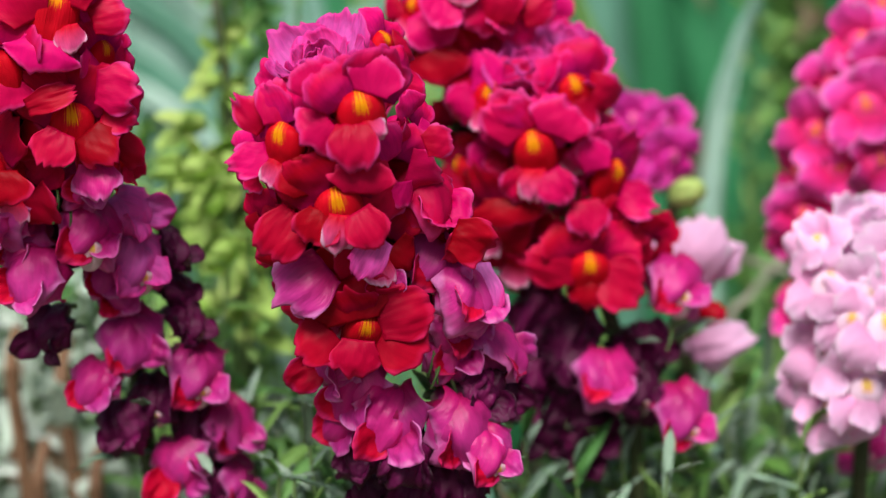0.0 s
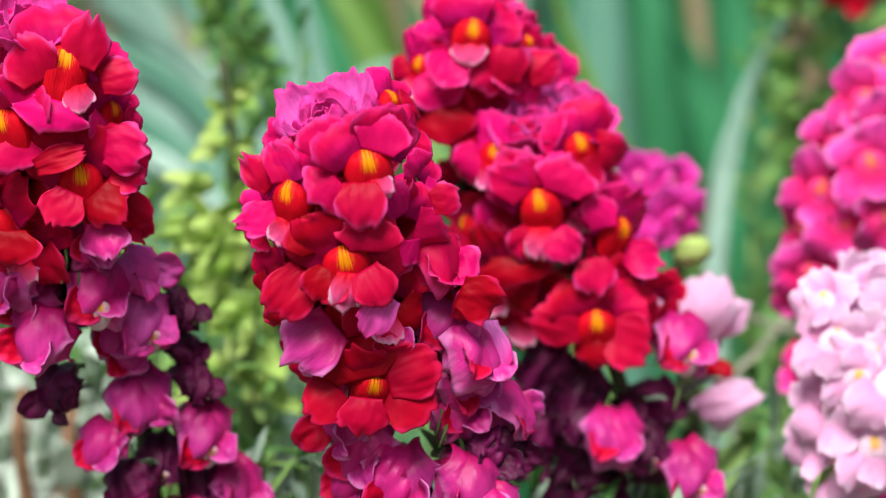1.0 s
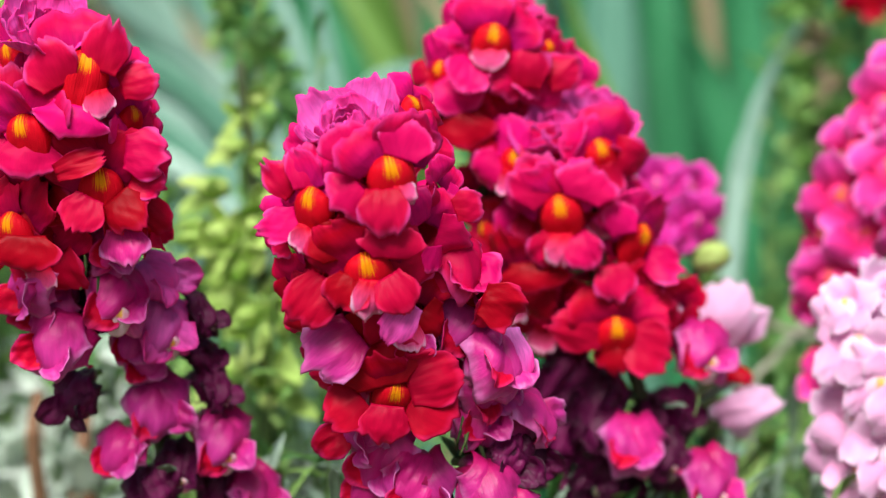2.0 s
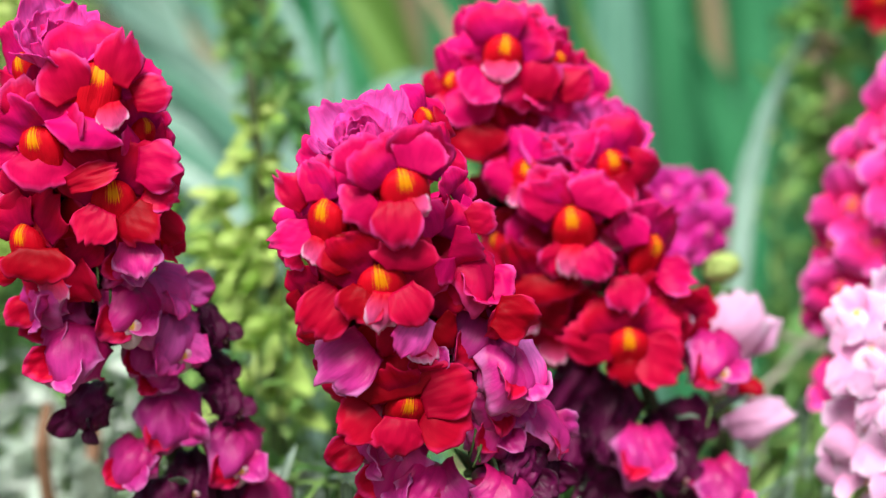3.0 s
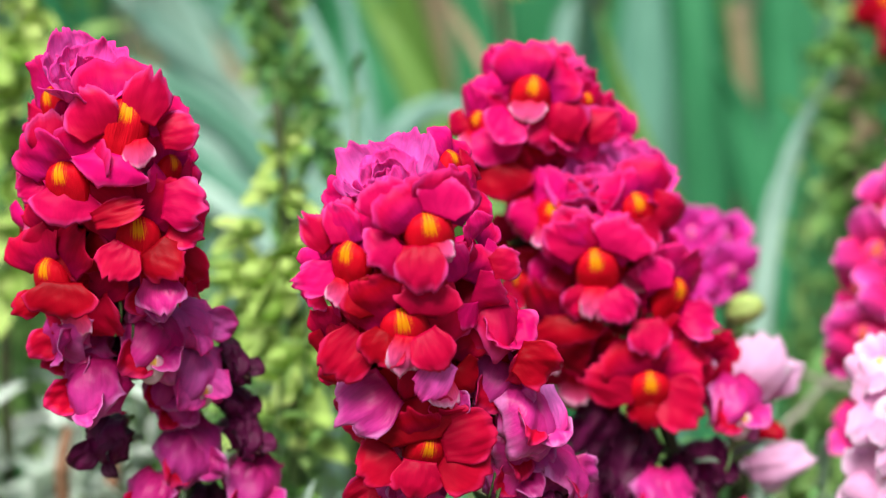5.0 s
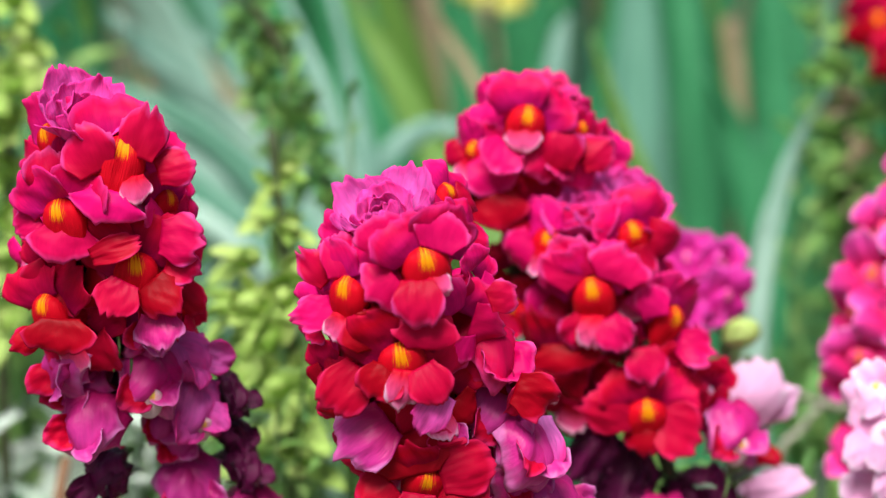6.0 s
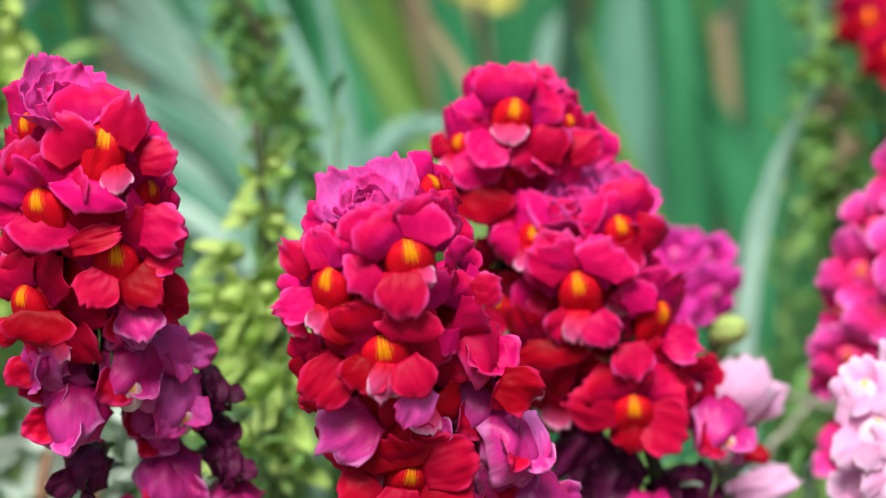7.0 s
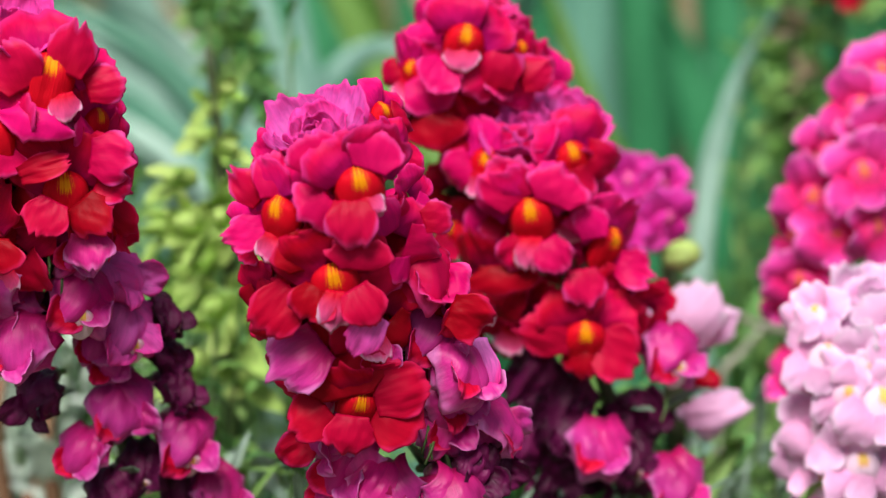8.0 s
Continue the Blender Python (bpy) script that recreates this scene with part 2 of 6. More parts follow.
# ---- shapes ----
def grid_mesh(name, fronts, mat, thick=0.00035, reverse=None):
    """One mesh from sheets of points (nv, nu, 3): each gets a back (of its own material, if given), a rim and a UV map."""
    verts, faces, uvs, sides = [], [], [], []
    for p in fronts:
        nv, nu = p.shape[:2]
        du, dv = np.gradient(p, axis=1), np.gradient(p, axis=0)
        n = np.cross(du, dv)
        n /= np.linalg.norm(n, axis=2, keepdims=True) + 1e-12
        first = len(verts)
        verts.extend(map(tuple, p.reshape(-1, 3)))
        verts.extend(map(tuple, (p - n * thick).reshape(-1, 3)))
        uv = [(i / (nu - 1), j / (nv - 1)) for j in range(nv) for i in range(nu)]
        uvs.extend(uv + uv)
        back = first + nv * nu
        for j in range(nv - 1):
            for i in range(nu - 1):
                a = j * nu + i
                faces.append((first + a, first + a + 1, first + a + nu + 1, first + a + nu))
                faces.append((back + a, back + a + nu, back + a + nu + 1, back + a + 1))
                sides.extend((0, 1))
        ring = [i for i in range(nu)] + [j * nu + nu - 1 for j in range(1, nv)] + [(nv - 1) * nu + i for i in range(nu - 2, -1, -1)] + [j * nu for j in range(nv - 2, 0, -1)]
        for a, b in zip(ring, ring[1:] + ring[:1]):
            faces.append((first + b, first + a, back + a, back + b))
            sides.append(0)
    me = bpy.data.meshes.new(name)
    me.from_pydata(verts, [], faces)
    layer = me.uv_layers.new(name="UVMap")
    index = np.empty(len(me.loops), dtype=np.int32)
    me.loops.foreach_get("vertex_index", index)
    layer.data.foreach_set("uv", np.array(uvs)[index].ravel())
    me.polygons.foreach_set("use_smooth", [True] * len(me.polygons))
    me.materials.append(mat)
    if reverse:
        me.materials.append(reverse)
        me.polygons.foreach_set("material_index", sides)
    return me


def wobble(seed, n=4):
    """A smooth random function of two numbers, about -1 to 1."""
    rng = np.random.default_rng(seed)
    terms = [(rng.uniform(-1, 1, 2) * (k + 1), rng.uniform(0, 6.28), 1 / (k + 1)) for k in range(n) for _ in range(2)]
    def f(x, y):
        return sum(w * np.sin(q[0] * x * 2.2 + q[1] * y * 2.2 + ph) for q, ph, w in terms) / 2.2
    return f


def petal(length, width, a0, a1, seed, base=0.35, cup=0.0, ruffle=0.1, teeth=0.08, tip=0.3, spread=0.0, at=(0, 0, 0), nu=17, nv=15, belly=0.6, crumple=0.0, twist=0.0):
    """A lobe that grows from its base, bends from angle a0 to a1 (0 forwards, 90 up) and is turned about the flower's axis by spread."""
    u, v = np.meshgrid(np.linspace(-1, 1, nu), np.linspace(0, 1, nv))
    f, g = wobble(seed), wobble(seed + 1000, 6)
    jag = g(u * 4.2, u * 0 + seed) * teeth * 0.8 + np.abs(np.sin(u * 5.1 + seed)) * teeth * 0.6 + np.sin(u * 11 + 2 * f(u * 2, u * 0) + seed) * teeth * 0.2
    v_eff = v * (1 - tip * u ** 2 - 0.12 * tip * u ** 4 + jag * v ** 2)
    s = np.clip(v_eff / belly, 0, 1)
    half = width / 2 * (base + (1 - base) * s * s * (3 - 2 * s)) * (1 - 0.22 * np.clip((v_eff - 0.75) / 0.3, 0, 1) ** 2)
    steps = 24
    ang = np.radians(a0 + (a1 - a0) * (np.arange(steps) + 0.5) / steps)
    cy = np.concatenate([[0], np.cumsum(-np.cos(ang)) * length / steps])
    cz = np.concatenate([[0], np.cumsum(np.sin(ang)) * length / steps])
    grid = np.linspace(0, 1, steps + 1)
    ve = np.clip(v_eff, 0, 1.3)
    y = np.interp(ve, grid, cy) + np.maximum(ve - 1, 0) * length * -np.cos(np.radians(a1))
    z = np.interp(ve, grid, cz) + np.maximum(ve - 1, 0) * length * np.sin(np.radians(a1))
    a = np.radians(a0 + (a1 - a0) * np.clip(ve, 0, 1))
    off = cup * width * u ** 2 * s + ruffle * length * ve ** 2 * (f(u * 1.7, ve * 1.4) + 0.22 * g(u * 3.2, ve * 2.2)) + 0.02 * length * f(u * 3 + 5, ve * 4)
    if crumple:
        h = wobble(seed + 2000, 5)
        off = off + crumple * length * (np.abs(h(u * 1.7, ve * 2.2)) - 0.3) * np.clip(ve * 3, 0, 1)
    turn = np.radians(twist) * s
    x = u * half * (1 - 0.25 * abs(cup) * s) * np.cos(turn)
    off = off + u * half * np.sin(turn)
    y, z = y + np.sin(a) * off, z + np.cos(a) * off
    r = np.radians(spread)
    return np.stack([x * np.cos(r) + z * np.sin(r) + at[0], y + at[1], -x * np.sin(r) + z * np.cos(r) + at[2]], -1)


def tube_sheet(points, radii, sides=10, seed=0, lump=0.0):
    """A closed-up sheet round a line of points."""
    pts = np.array(points, float)
    t = np.gradient(pts, axis=0)
    t /= np.linalg.norm(t, axis=1, keepdims=True) + 1e-12
    ref = np.array([0.31, 0.95, 0.05]) if abs(t[:, 2]).mean() > 0.6 else np.array([0.05, 0.1, 1.0])
    e1 = np.cross(t, ref)
    e1 /= np.linalg.norm(e1, axis=1, keepdims=True) + 1e-12
    e2 = np.cross(t, e1)
    th = np.linspace(0, 2 * np.pi, sides + 1)
    f = wobble(seed + 77)
    rr = np.array(radii)[:, None] * (1 + lump * f(np.cos(th)[None] * 1.5, np.linspace(0, 3, len(pts))[:, None] + np.sin(th)[None]))
    return pts[:, None] + rr[..., None] * (np.cos(th)[None, :, None] * e1[:, None] + np.sin(th)[None, :, None] * e2[:, None])


def dome(width, height, depth, seed, at=(0, 0, 0), tilt=0.0, crease=0.25):
    """The two-humped palate, bulging forwards (-y)."""
    u, v = np.meshgrid(np.linspace(-1, 1, 15), np.linspace(-1, 1, 15))
    k = np.sqrt(np.clip(1 - 0.5 * v * v, 0, 1)), np.sqrt(np.clip(1 - 0.5 * u * u, 0, 1))
    x, z = u * k[0], v * k[1]
    r = np.clip(x * x + np.where(z > 0, z * z, 0.3 * z * z), 0, 1)
    out = np.sqrt(np.clip(1 - r, 0, 1)) ** 0.8
    out = out * (1 - crease * np.exp(-(x / 0.16) ** 2) * (0.4 + 0.6 * (z > -0.3)))
    f = wobble(seed)
    out = out + 0.06 * f(x * 2, z * 2) * (1 - r)
    c, s = math.cos(tilt), math.sin(tilt)
    yy, zz = -out * depth, z * height / 2
    return np.stack([x * width / 2 + at[0], c * yy - s * zz + at[1], s * yy + c * zz + at[2]], -1)


def part(name, data, parent, m=None, label=""):
    ob = new(name, data)
    ob.parent = parent
    if m is not None:
        ob.matrix_basis = m
    return tagged(ob, label)


@functools.lru_cache(None)
def open_parts(seed, hue):
    """Meshes of an open flower, one unit wide: two upper lobes, two side lobes, tongue, palate, tube."""
    r = random.Random(seed * 7 + 3)
    j = lambda x, d: x + r.uniform(-d, d)
    pm = PETAL[hue]
    um = UPPER.get(hue, pm)
    rv = REVERSE.get(hue)
    tongue = TONGUE.get(hue, TONGUE["bicolour"] if seed % 3 == 2 else pm)
    palate = PALATE.get(hue, PALATE["crimson"])
    up = [petal(j(0.52, 0.05), j(0.76, 0.06), j(66, 10), j(116, 22), seed * 10 + k, base=0.66, cup=j(0.06, 0.22), ruffle=j(0.14, 0.05), teeth=0.10, tip=0.38,
                spread=s * j(30, 13), at=(s * 0.10, -0.08 + 0.05 * k, 0.11), crumple=0.03, nu=27, nv=13, twist=j(0, 20)) for k, s in enumerate((-1, 1))]
    drop = [1 if r.random() < 0.45 else 0 for _ in range(2)]
    low = [petal(j(0.50, 0.04) - 0.04 * drop[k], j(0.72, 0.06) - 0.06 * drop[k], j(44, 10) + 18 * drop[k], j(142, 22) - 34 * drop[k], seed * 10 + 4 + k, base=0.84, cup=j(0.20, 0.18), ruffle=j(0.13, 0.05), teeth=0.08, tip=0.46,
                 spread=s * (j(126, 15) + 14 * drop[k]), at=(s * 0.14, -0.17 + 0.04 * k, -0.05), crumple=0.02, nu=23, nv=13, twist=s * j(10, 15)) for k, s in enumerate((-1, 1))]
    mid = petal(j(0.36, 0.05), j(0.42, 0.06), j(78, 10), j(62, 30), seed * 10 + 7, base=0.6, cup=j(0.14, 0.14), ruffle=0.13, teeth=0.10, tip=0.24, spread=180 + j(0, 16), at=(j(0, 0.03), -0.25, -0.08), crumple=0.015, twist=j(0, 14))
    tube = tube_sheet([(0, 0.03, -0.02), (0, 0.22, -0.04), (0, 0.42, -0.07), (0, 0.58, -0.11), (0, 0.66, -0.14)], [0.25, 0.24, 0.19, 0.16, 0.10], 12, seed, 0.08)
    return (("tube", grid_mesh("tube", [tube], pm, 0.008)), ("upper_lobe", grid_mesh("upper_lobe", [up[0]], um, 0.009, rv)), ("upper_lobe", grid_mesh("upper_lobe", [up[1]], um, 0.009, rv)),
            ("lower_lobe", grid_mesh("lower_lobe", [low[0]], pm, 0.009, rv)), ("lower_lobe", grid_mesh("lower_lobe", [low[1]], pm, 0.009, rv)),
            ("tongue", grid_mesh("tongue", [mid], tongue, 0.009)),
            ("palate", grid_mesh("palate", [dome(0.48, 0.56, 0.17, seed, (0, -0.05, -0.03), 0.30, 0.15)], palate, 0.01)),
            ("calyx", calyx_mesh(seed)))


@functools.lru_cache(None)
def calyx_mesh(seed):
    sheets = [petal(0.30, 0.17, 8, 22, seed * 5 + k, base=0.8, cup=-0.2, ruffle=0.03, teeth=0.0, tip=0.75, spread=72 * k, at=(0.05 * math.sin(k * 1.257), 0.62, -0.13 + 0.05 * math.cos(k * 1.257)), nu=7, nv=7) for k in range(5)]
    stalk = tube_sheet([(0, 0.62, -0.13), (0, 0.75, -0.18), (0, 0.86, -0.26)], [0.06, 0.045, 0.045], 7)
    return grid_mesh("calyx", sheets + [stalk], CALYX, 0.012)


@functools.lru_cache(None)
def closed_parts(seed, hue):
    """Meshes of a spent flower: the lobes hang shut over the throat and crumple."""
    r = random.Random(seed * 13 + 5)
    j = lambda x, d: x + r.uniform(-d, d)
    pm = PETAL[hue]
    inner = REVERSE["faded"] if hue == "faded" else pm
    peek = 1 if seed == 4 else 0
    hood = [petal(j(1.05, 0.10), j(0.88, 0.08), j(34, 10), j(-136, 20), seed * 10 + k, base=0.66, cup=-j(0.40, 0.08), ruffle=j(0.07, 0.03), teeth=0.05, tip=0.34,
                  spread=s * j(26, 9), at=(s * 0.07, 0.36, 0.08), crumple=j(0.06, 0.03) * (2.4 if hue == 'withered' else 1), nu=23, nv=17) for k, s in enumerate((-1, 1))]
    low = [petal(j(0.46, 0.08), j(0.48, 0.06), j(0, 12), j(70, 40), seed * 10 + 4 + k, base=0.55, cup=-0.15, ruffle=0.14, teeth=0.04, tip=0.42,
                 spread=s * j(135, 16), at=(s * 0.12, 0.02, -0.12), crumple=0.12) for k, s in enumerate((-1, 1))]
    tube = tube_sheet([(0, -0.02, -0.10), (0, 0.10, -0.06), (0, 0.30, -0.05), (0, 0.50, -0.08), (0, 0.66, -0.13)], [0.16, 0.22, 0.21, 0.16, 0.09], 12, seed, 0.16)
    return (("tube", grid_mesh("tube", [tube], pm, 0.008)), ("upper_lobe", grid_mesh("upper_lobe", [hood[0]], inner, 0.009, pm)), ("upper_lobe", grid_mesh("upper_lobe", [hood[1]], inner, 0.009, pm)),
            ("lower_lobe", grid_mesh("lower_lobe", [low[0]], inner, 0.009, pm)), ("lower_lobe", grid_mesh("lower_lobe", [low[1]], pm, 0.009)),
            ("palate", grid_mesh("palate", [dome(0.22 + 0.06 * peek, 0.22 + 0.14 * peek, 0.14 - 0.07 * peek, seed, (0, 0.04 - 0.20 * peek, -0.10 - 0.19 * peek), 0.9 - 0.5 * peek)], PALATE["faded"] if peek else inner, 0.01)),
            ("calyx", calyx_mesh(seed)))


@functools.lru_cache(None)
def crest_parts(seed, hue):
    """Meshes of the young crest of a spike: crumpled lobes folded round one another, opening upwards."""
    r = random.Random(seed * 17 + 1)
    pm = PETAL[hue]
    out = []
    for ring, (count, length, width, a0, a1, rad) in enumerate(((5, 0.66, 0.84, 28, 62, 0.10), (5, 0.52, 0.66, 40, 84, 0.07), (4, 0.40, 0.48, 52, 108, 0.04), (3, 0.30, 0.32, 60, 125, 0.02))):
        for k in range(count):
            ang = 360 / count * k + ring * 31 + r.uniform(-14, 14)
            p = petal(length * r.uniform(0.88, 1.08) * (0.86 + 0.12 * (1 - math.cos(math.radians(ang)))), width, a0, a1 + r.uniform(-14, 16), seed * 50 + ring * 9 + k, base=0.5, cup=r.uniform(-0.05, 0.25), ruffle=0.10, teeth=0.10, tip=0.34, at=(0, -rad, 0), crumple=0.05, nu=27, nv=15)
            p = p + np.array([0, 0, -0.28 + 0.03 * ring])
            t = math.radians(ang)
            x, y = p[..., 0].copy(), p[..., 1].copy()
            p[..., 0], p[..., 1] = x * math.cos(t) - y * math.sin(t), x * math.sin(t) + y * math.cos(t)
            out.append(("petal", grid_mesh("petal", [p], pm, 0.009)))
    heart = tube_sheet([(0, 0, -0.85), (0, 0, -0.60), (0.01, 0, -0.35), (0, 0.01, -0.18), (0, 0, -0.08)], [0.05, 0.18, 0.2, 0.12, 0.02], 10, seed, 0.2)
    return (("heart", grid_mesh("heart", [heart], pm, 0.008)),) + tuple(out)


@functools.lru_cache(None)
def bud_parts(seed, hue):
    """Meshes of a shut bud, pointing forwards."""
    pm = PETAL[hue] if hue in PETAL else POD
    body = tube_sheet([(0, 0.5, 0), (0, 0.42, 0), (0, 0.2, 0), (0, -0.05, 0.01), (0, -0.3, 0.0), (0, -0.42, -0.03), (0, -0.47, -0.04)], [0.05, 0.2, 0.3, 0.32, 0.26, 0.13, 0.01], 12, seed, 0.1)
    flap = petal(0.75, 0.6, 20, -40, seed * 3, base=0.6, cup=-0.35, ruffle=0.07, teeth=0.05, at=(0, 0.30, 0.22))
    return (("body", grid_mesh("body", [body], pm, 0.008)), ("flap", grid_mesh("flap", [flap], pm, 0.009)), ("calyx", calyx_mesh(seed)))


@functools.lru_cache(None)
def pod_parts(seed, hue):
    """Meshes of a green seed capsule among its flaring sepals."""
    pm = {"pod": POD, "leafy": FOLIAGE, "lime": LIME, "dry": STRAP["straw"]}[hue]
    r = random.Random(seed)
    capsule = tube_sheet([(0, 0.45, 0), (0, 0.35, 0), (0, 0.1, 0.02), (0, -0.12, 0.0), (0, -0.3, -0.02), (0, -0.42, -0.02)], [0.05, 0.17, 0.22, 0.19, 0.08, 0.02], 10, seed, 0.25)
    out = [("capsule", grid_mesh("capsule", [capsule], pm, 0.008))]
    for k in range(5):
        sepal = petal(r.uniform(0.8, 1.35), r.uniform(0.45, 0.75), r.uniform(20, 60), r.uniform(-10, 80), seed * 7 + k, base=0.6, cup=-0.2, ruffle=0.08, teeth=0.0, tip=0.6, spread=72 * k + r.uniform(-15, 15), at=(0, 0.4, 0), nu=9, nv=8)
        out.append(("sepal", grid_mesh("sepal", [sepal], pm, 0.012)))
    return tuple(out)


def throat_parts(seed, hue):
    """An open flower whose lower lobes are set one by one."""
    return tuple(p for p in open_parts(seed, hue) if p[0] not in ("lower_lobe", "tongue"))


def lip_parts(seed, hue):
    """An open flower half hidden among others, its throat shut away behind the lips."""
    return tuple(p for p in open_parts(seed, hue) if p[0] != "palate")


KINDS = {"throat": (throat_parts, 9, "flower"), "open": (open_parts, 9, "flower"), "lips": (lip_parts, 9, "flower"), "closed": (closed_parts, 8, "spent_flower"), "crest": (crest_parts, 3, "crest"), "bud": (bud_parts, 3, "bud"), "pod": (pod_parts, 4, "seed_pod")}
counter = itertools.count(1)


def flower(plant, kind, hue, at, yaw, pitch, roll, size, seed=None):
    """A flower of a spike. yaw: to the right, pitch: upwards, in degrees; size in metres across."""
    make, variants, name = KINDS[kind]
    n = next(counter)
    r = random.Random(n * 31)
    pieces = make((seed or n) % variants + 1, hue)
    holder = new(name, pieces[0][1])
    holder.parent = plant
    base = plant.matrix_basis.translation
    holder.matrix_basis = pose(at[0] - base.x, at[1] - base.y, at[2] - base.z, 0, 0, yaw) @ pose(0, 0, 0, -pitch + r.uniform(-8, 8), roll + r.uniform(-16, 16), 0) @ Matrix.Diagonal((size, size, size, 1))
    for piece, data in pieces[1:]:
        part(piece, data, holder)
    return holder


def along(points, n):
    """n points on a smooth line through the given ones."""
    p = np.array(points, float)
    p = np.concatenate([[2 * p[0] - p[1]], p, [2 * p[-1] - p[-2]]])
    out = []
    for s in np.linspace(0, len(p) - 3 - 1e-6, n):
        k, t = int(s), s - int(s)
        a, b, c, d = p[k:k + 4]
        out.append(0.5 * (2 * b + (c - a) * t + (2 * a - 5 * b + 4 * c - d) * t * t + (3 * b - a - 3 * c + d) * t ** 3))
    return np.array(out)


def plant_base(name, foot, label, category="flower", group=""):
    ob = new(name)
    ob.matrix_basis = pose(*foot)
    return tagged(ob, label, category, group)


def stem(plant, points, r0, r1, mat=None, name="stem"):
    base = np.array(plant.matrix_basis.translation)
    n, sides = (20, 9) if name == "stem" else (10, 5)
    p = along(points, n) - base
    return part(name, grid_mesh(name, [tube_sheet(p, np.linspace(r0, r1, n), sides, 3, 0.08)], mat or STEM, 0.0004), plant)


def blade(length, width, a0, a1, seed, base=0.3, tip=0.9, cup=0.25, nu=9, nv=16, ruffle=0.02, belly=0.35):
    return petal(length, width, a0, a1, seed, base=base, cup=cup, ruffle=ruffle, teeth=0.0, tip=tip, nu=nu, nv=nv, belly=belly)


@functools.lru_cache(None)
def leaf_mesh(seed, which):
    mat, length, width = {"stem": (LEAF, 1.0, 0.22), "mid": (FOLIAGE, 1.0, 0.40), "pale": (PALE, 1.0, 0.6), "grey": (LEAF, 1.0, 0.32), "lime": (LIME, 1.0, 0.5)}[which]
    r = random.Random(seed)
    return grid_mesh("leaf", [blade(length, width, r.uniform(5, 40), r.uniform(-50, 10), seed, nu=5, nv=9, ruffle=0.06)], mat, 0.006)


def leaf(plant, at, yaw, pitch, size, which="stem", seed=None):
    base = plant.matrix_basis.translation
    n = seed or next(counter)
    return part("leaf", leaf_mesh(n % 6 + 1, which), plant,
                pose(at[0] - base.x, at[1] - base.y, at[2] - base.z, 0, 0, yaw) @ pose(0, 0, 0, -pitch, 0, 0) @ Matrix.Diagonal((size, size, size, 1)))


def lobe(plant, hue, at, turn, length, width, bulge=30, cup=0.06):
    """One broad lobe of an open flower: it grows from at, turned clockwise from upright, and arches out of the spike."""
    n = next(counter)
    mat = TONGUE["bicolour"] if hue == "tongue" else PETAL[hue]
    r = random.Random(n * 7)
    wide = max(0.0, width / length - 1)
    p = petal(length, width, 90 - bulge + r.uniform(-8, 8), 90 + 0.8 * bulge + r.uniform(-14, 20), n, base=max(0.45, 0.66 - 0.14 * wide), cup=cup + r.uniform(-0.14, 0.14), ruffle=r.uniform(0.08, 0.16), teeth=0.11, tip=0.32 + 0.14 * wide,
              nu=29, nv=14, crumple=0.02, belly=0.5, twist=r.uniform(-14, 14))
    base = plant.matrix_basis.translation
    return part("petal", grid_mesh("petal", [p], mat, 0.0003, REVERSE.get(hue)), plant, pose(at[0] - base.x, at[1] - base.y, at[2] - base.z, -15) @ pose(0, 0, 0, 0, turn, 0))


# ---- ground ----
def ground():
    """Bed of dark soil with bark chips, running to the horizon."""
    m, nodes, links = material("soil")
    bsdf = nodes["Principled BSDF"]
    obj = nodes.new("ShaderNodeTexCoord").outputs["Object"]
    c = mixed(nodes, links, ramp(nodes, links, noise_tex(nodes, links, 30, 5, obj), 0.35, 0.65), (0.03, 0.05, 0.02), (0.11, 0.09, 0.05))
    links.new(c, bsdf.inputs["Base Color"])
    bsdf.inputs["Roughness"].default_value = 0.9
    n = 61
    t = np.linspace(-1, 1, n)
    x, y = np.meshgrid(np.sign(t) * np.abs(t) ** 4 * 400, np.sign(t) * np.abs(t) ** 4 * 400)
    f = wobble(5)
    z = 0.012 * f(x * 5, y * 5) * np.exp(-(x ** 2 + y ** 2) / 60) - 0.012
    me = grid_mesh("ground", [np.stack([x, y, z], -1)], m, 0.05)
    tagged(new("ground", me), "dark soil of the flower bed", "ground", "", "structure")


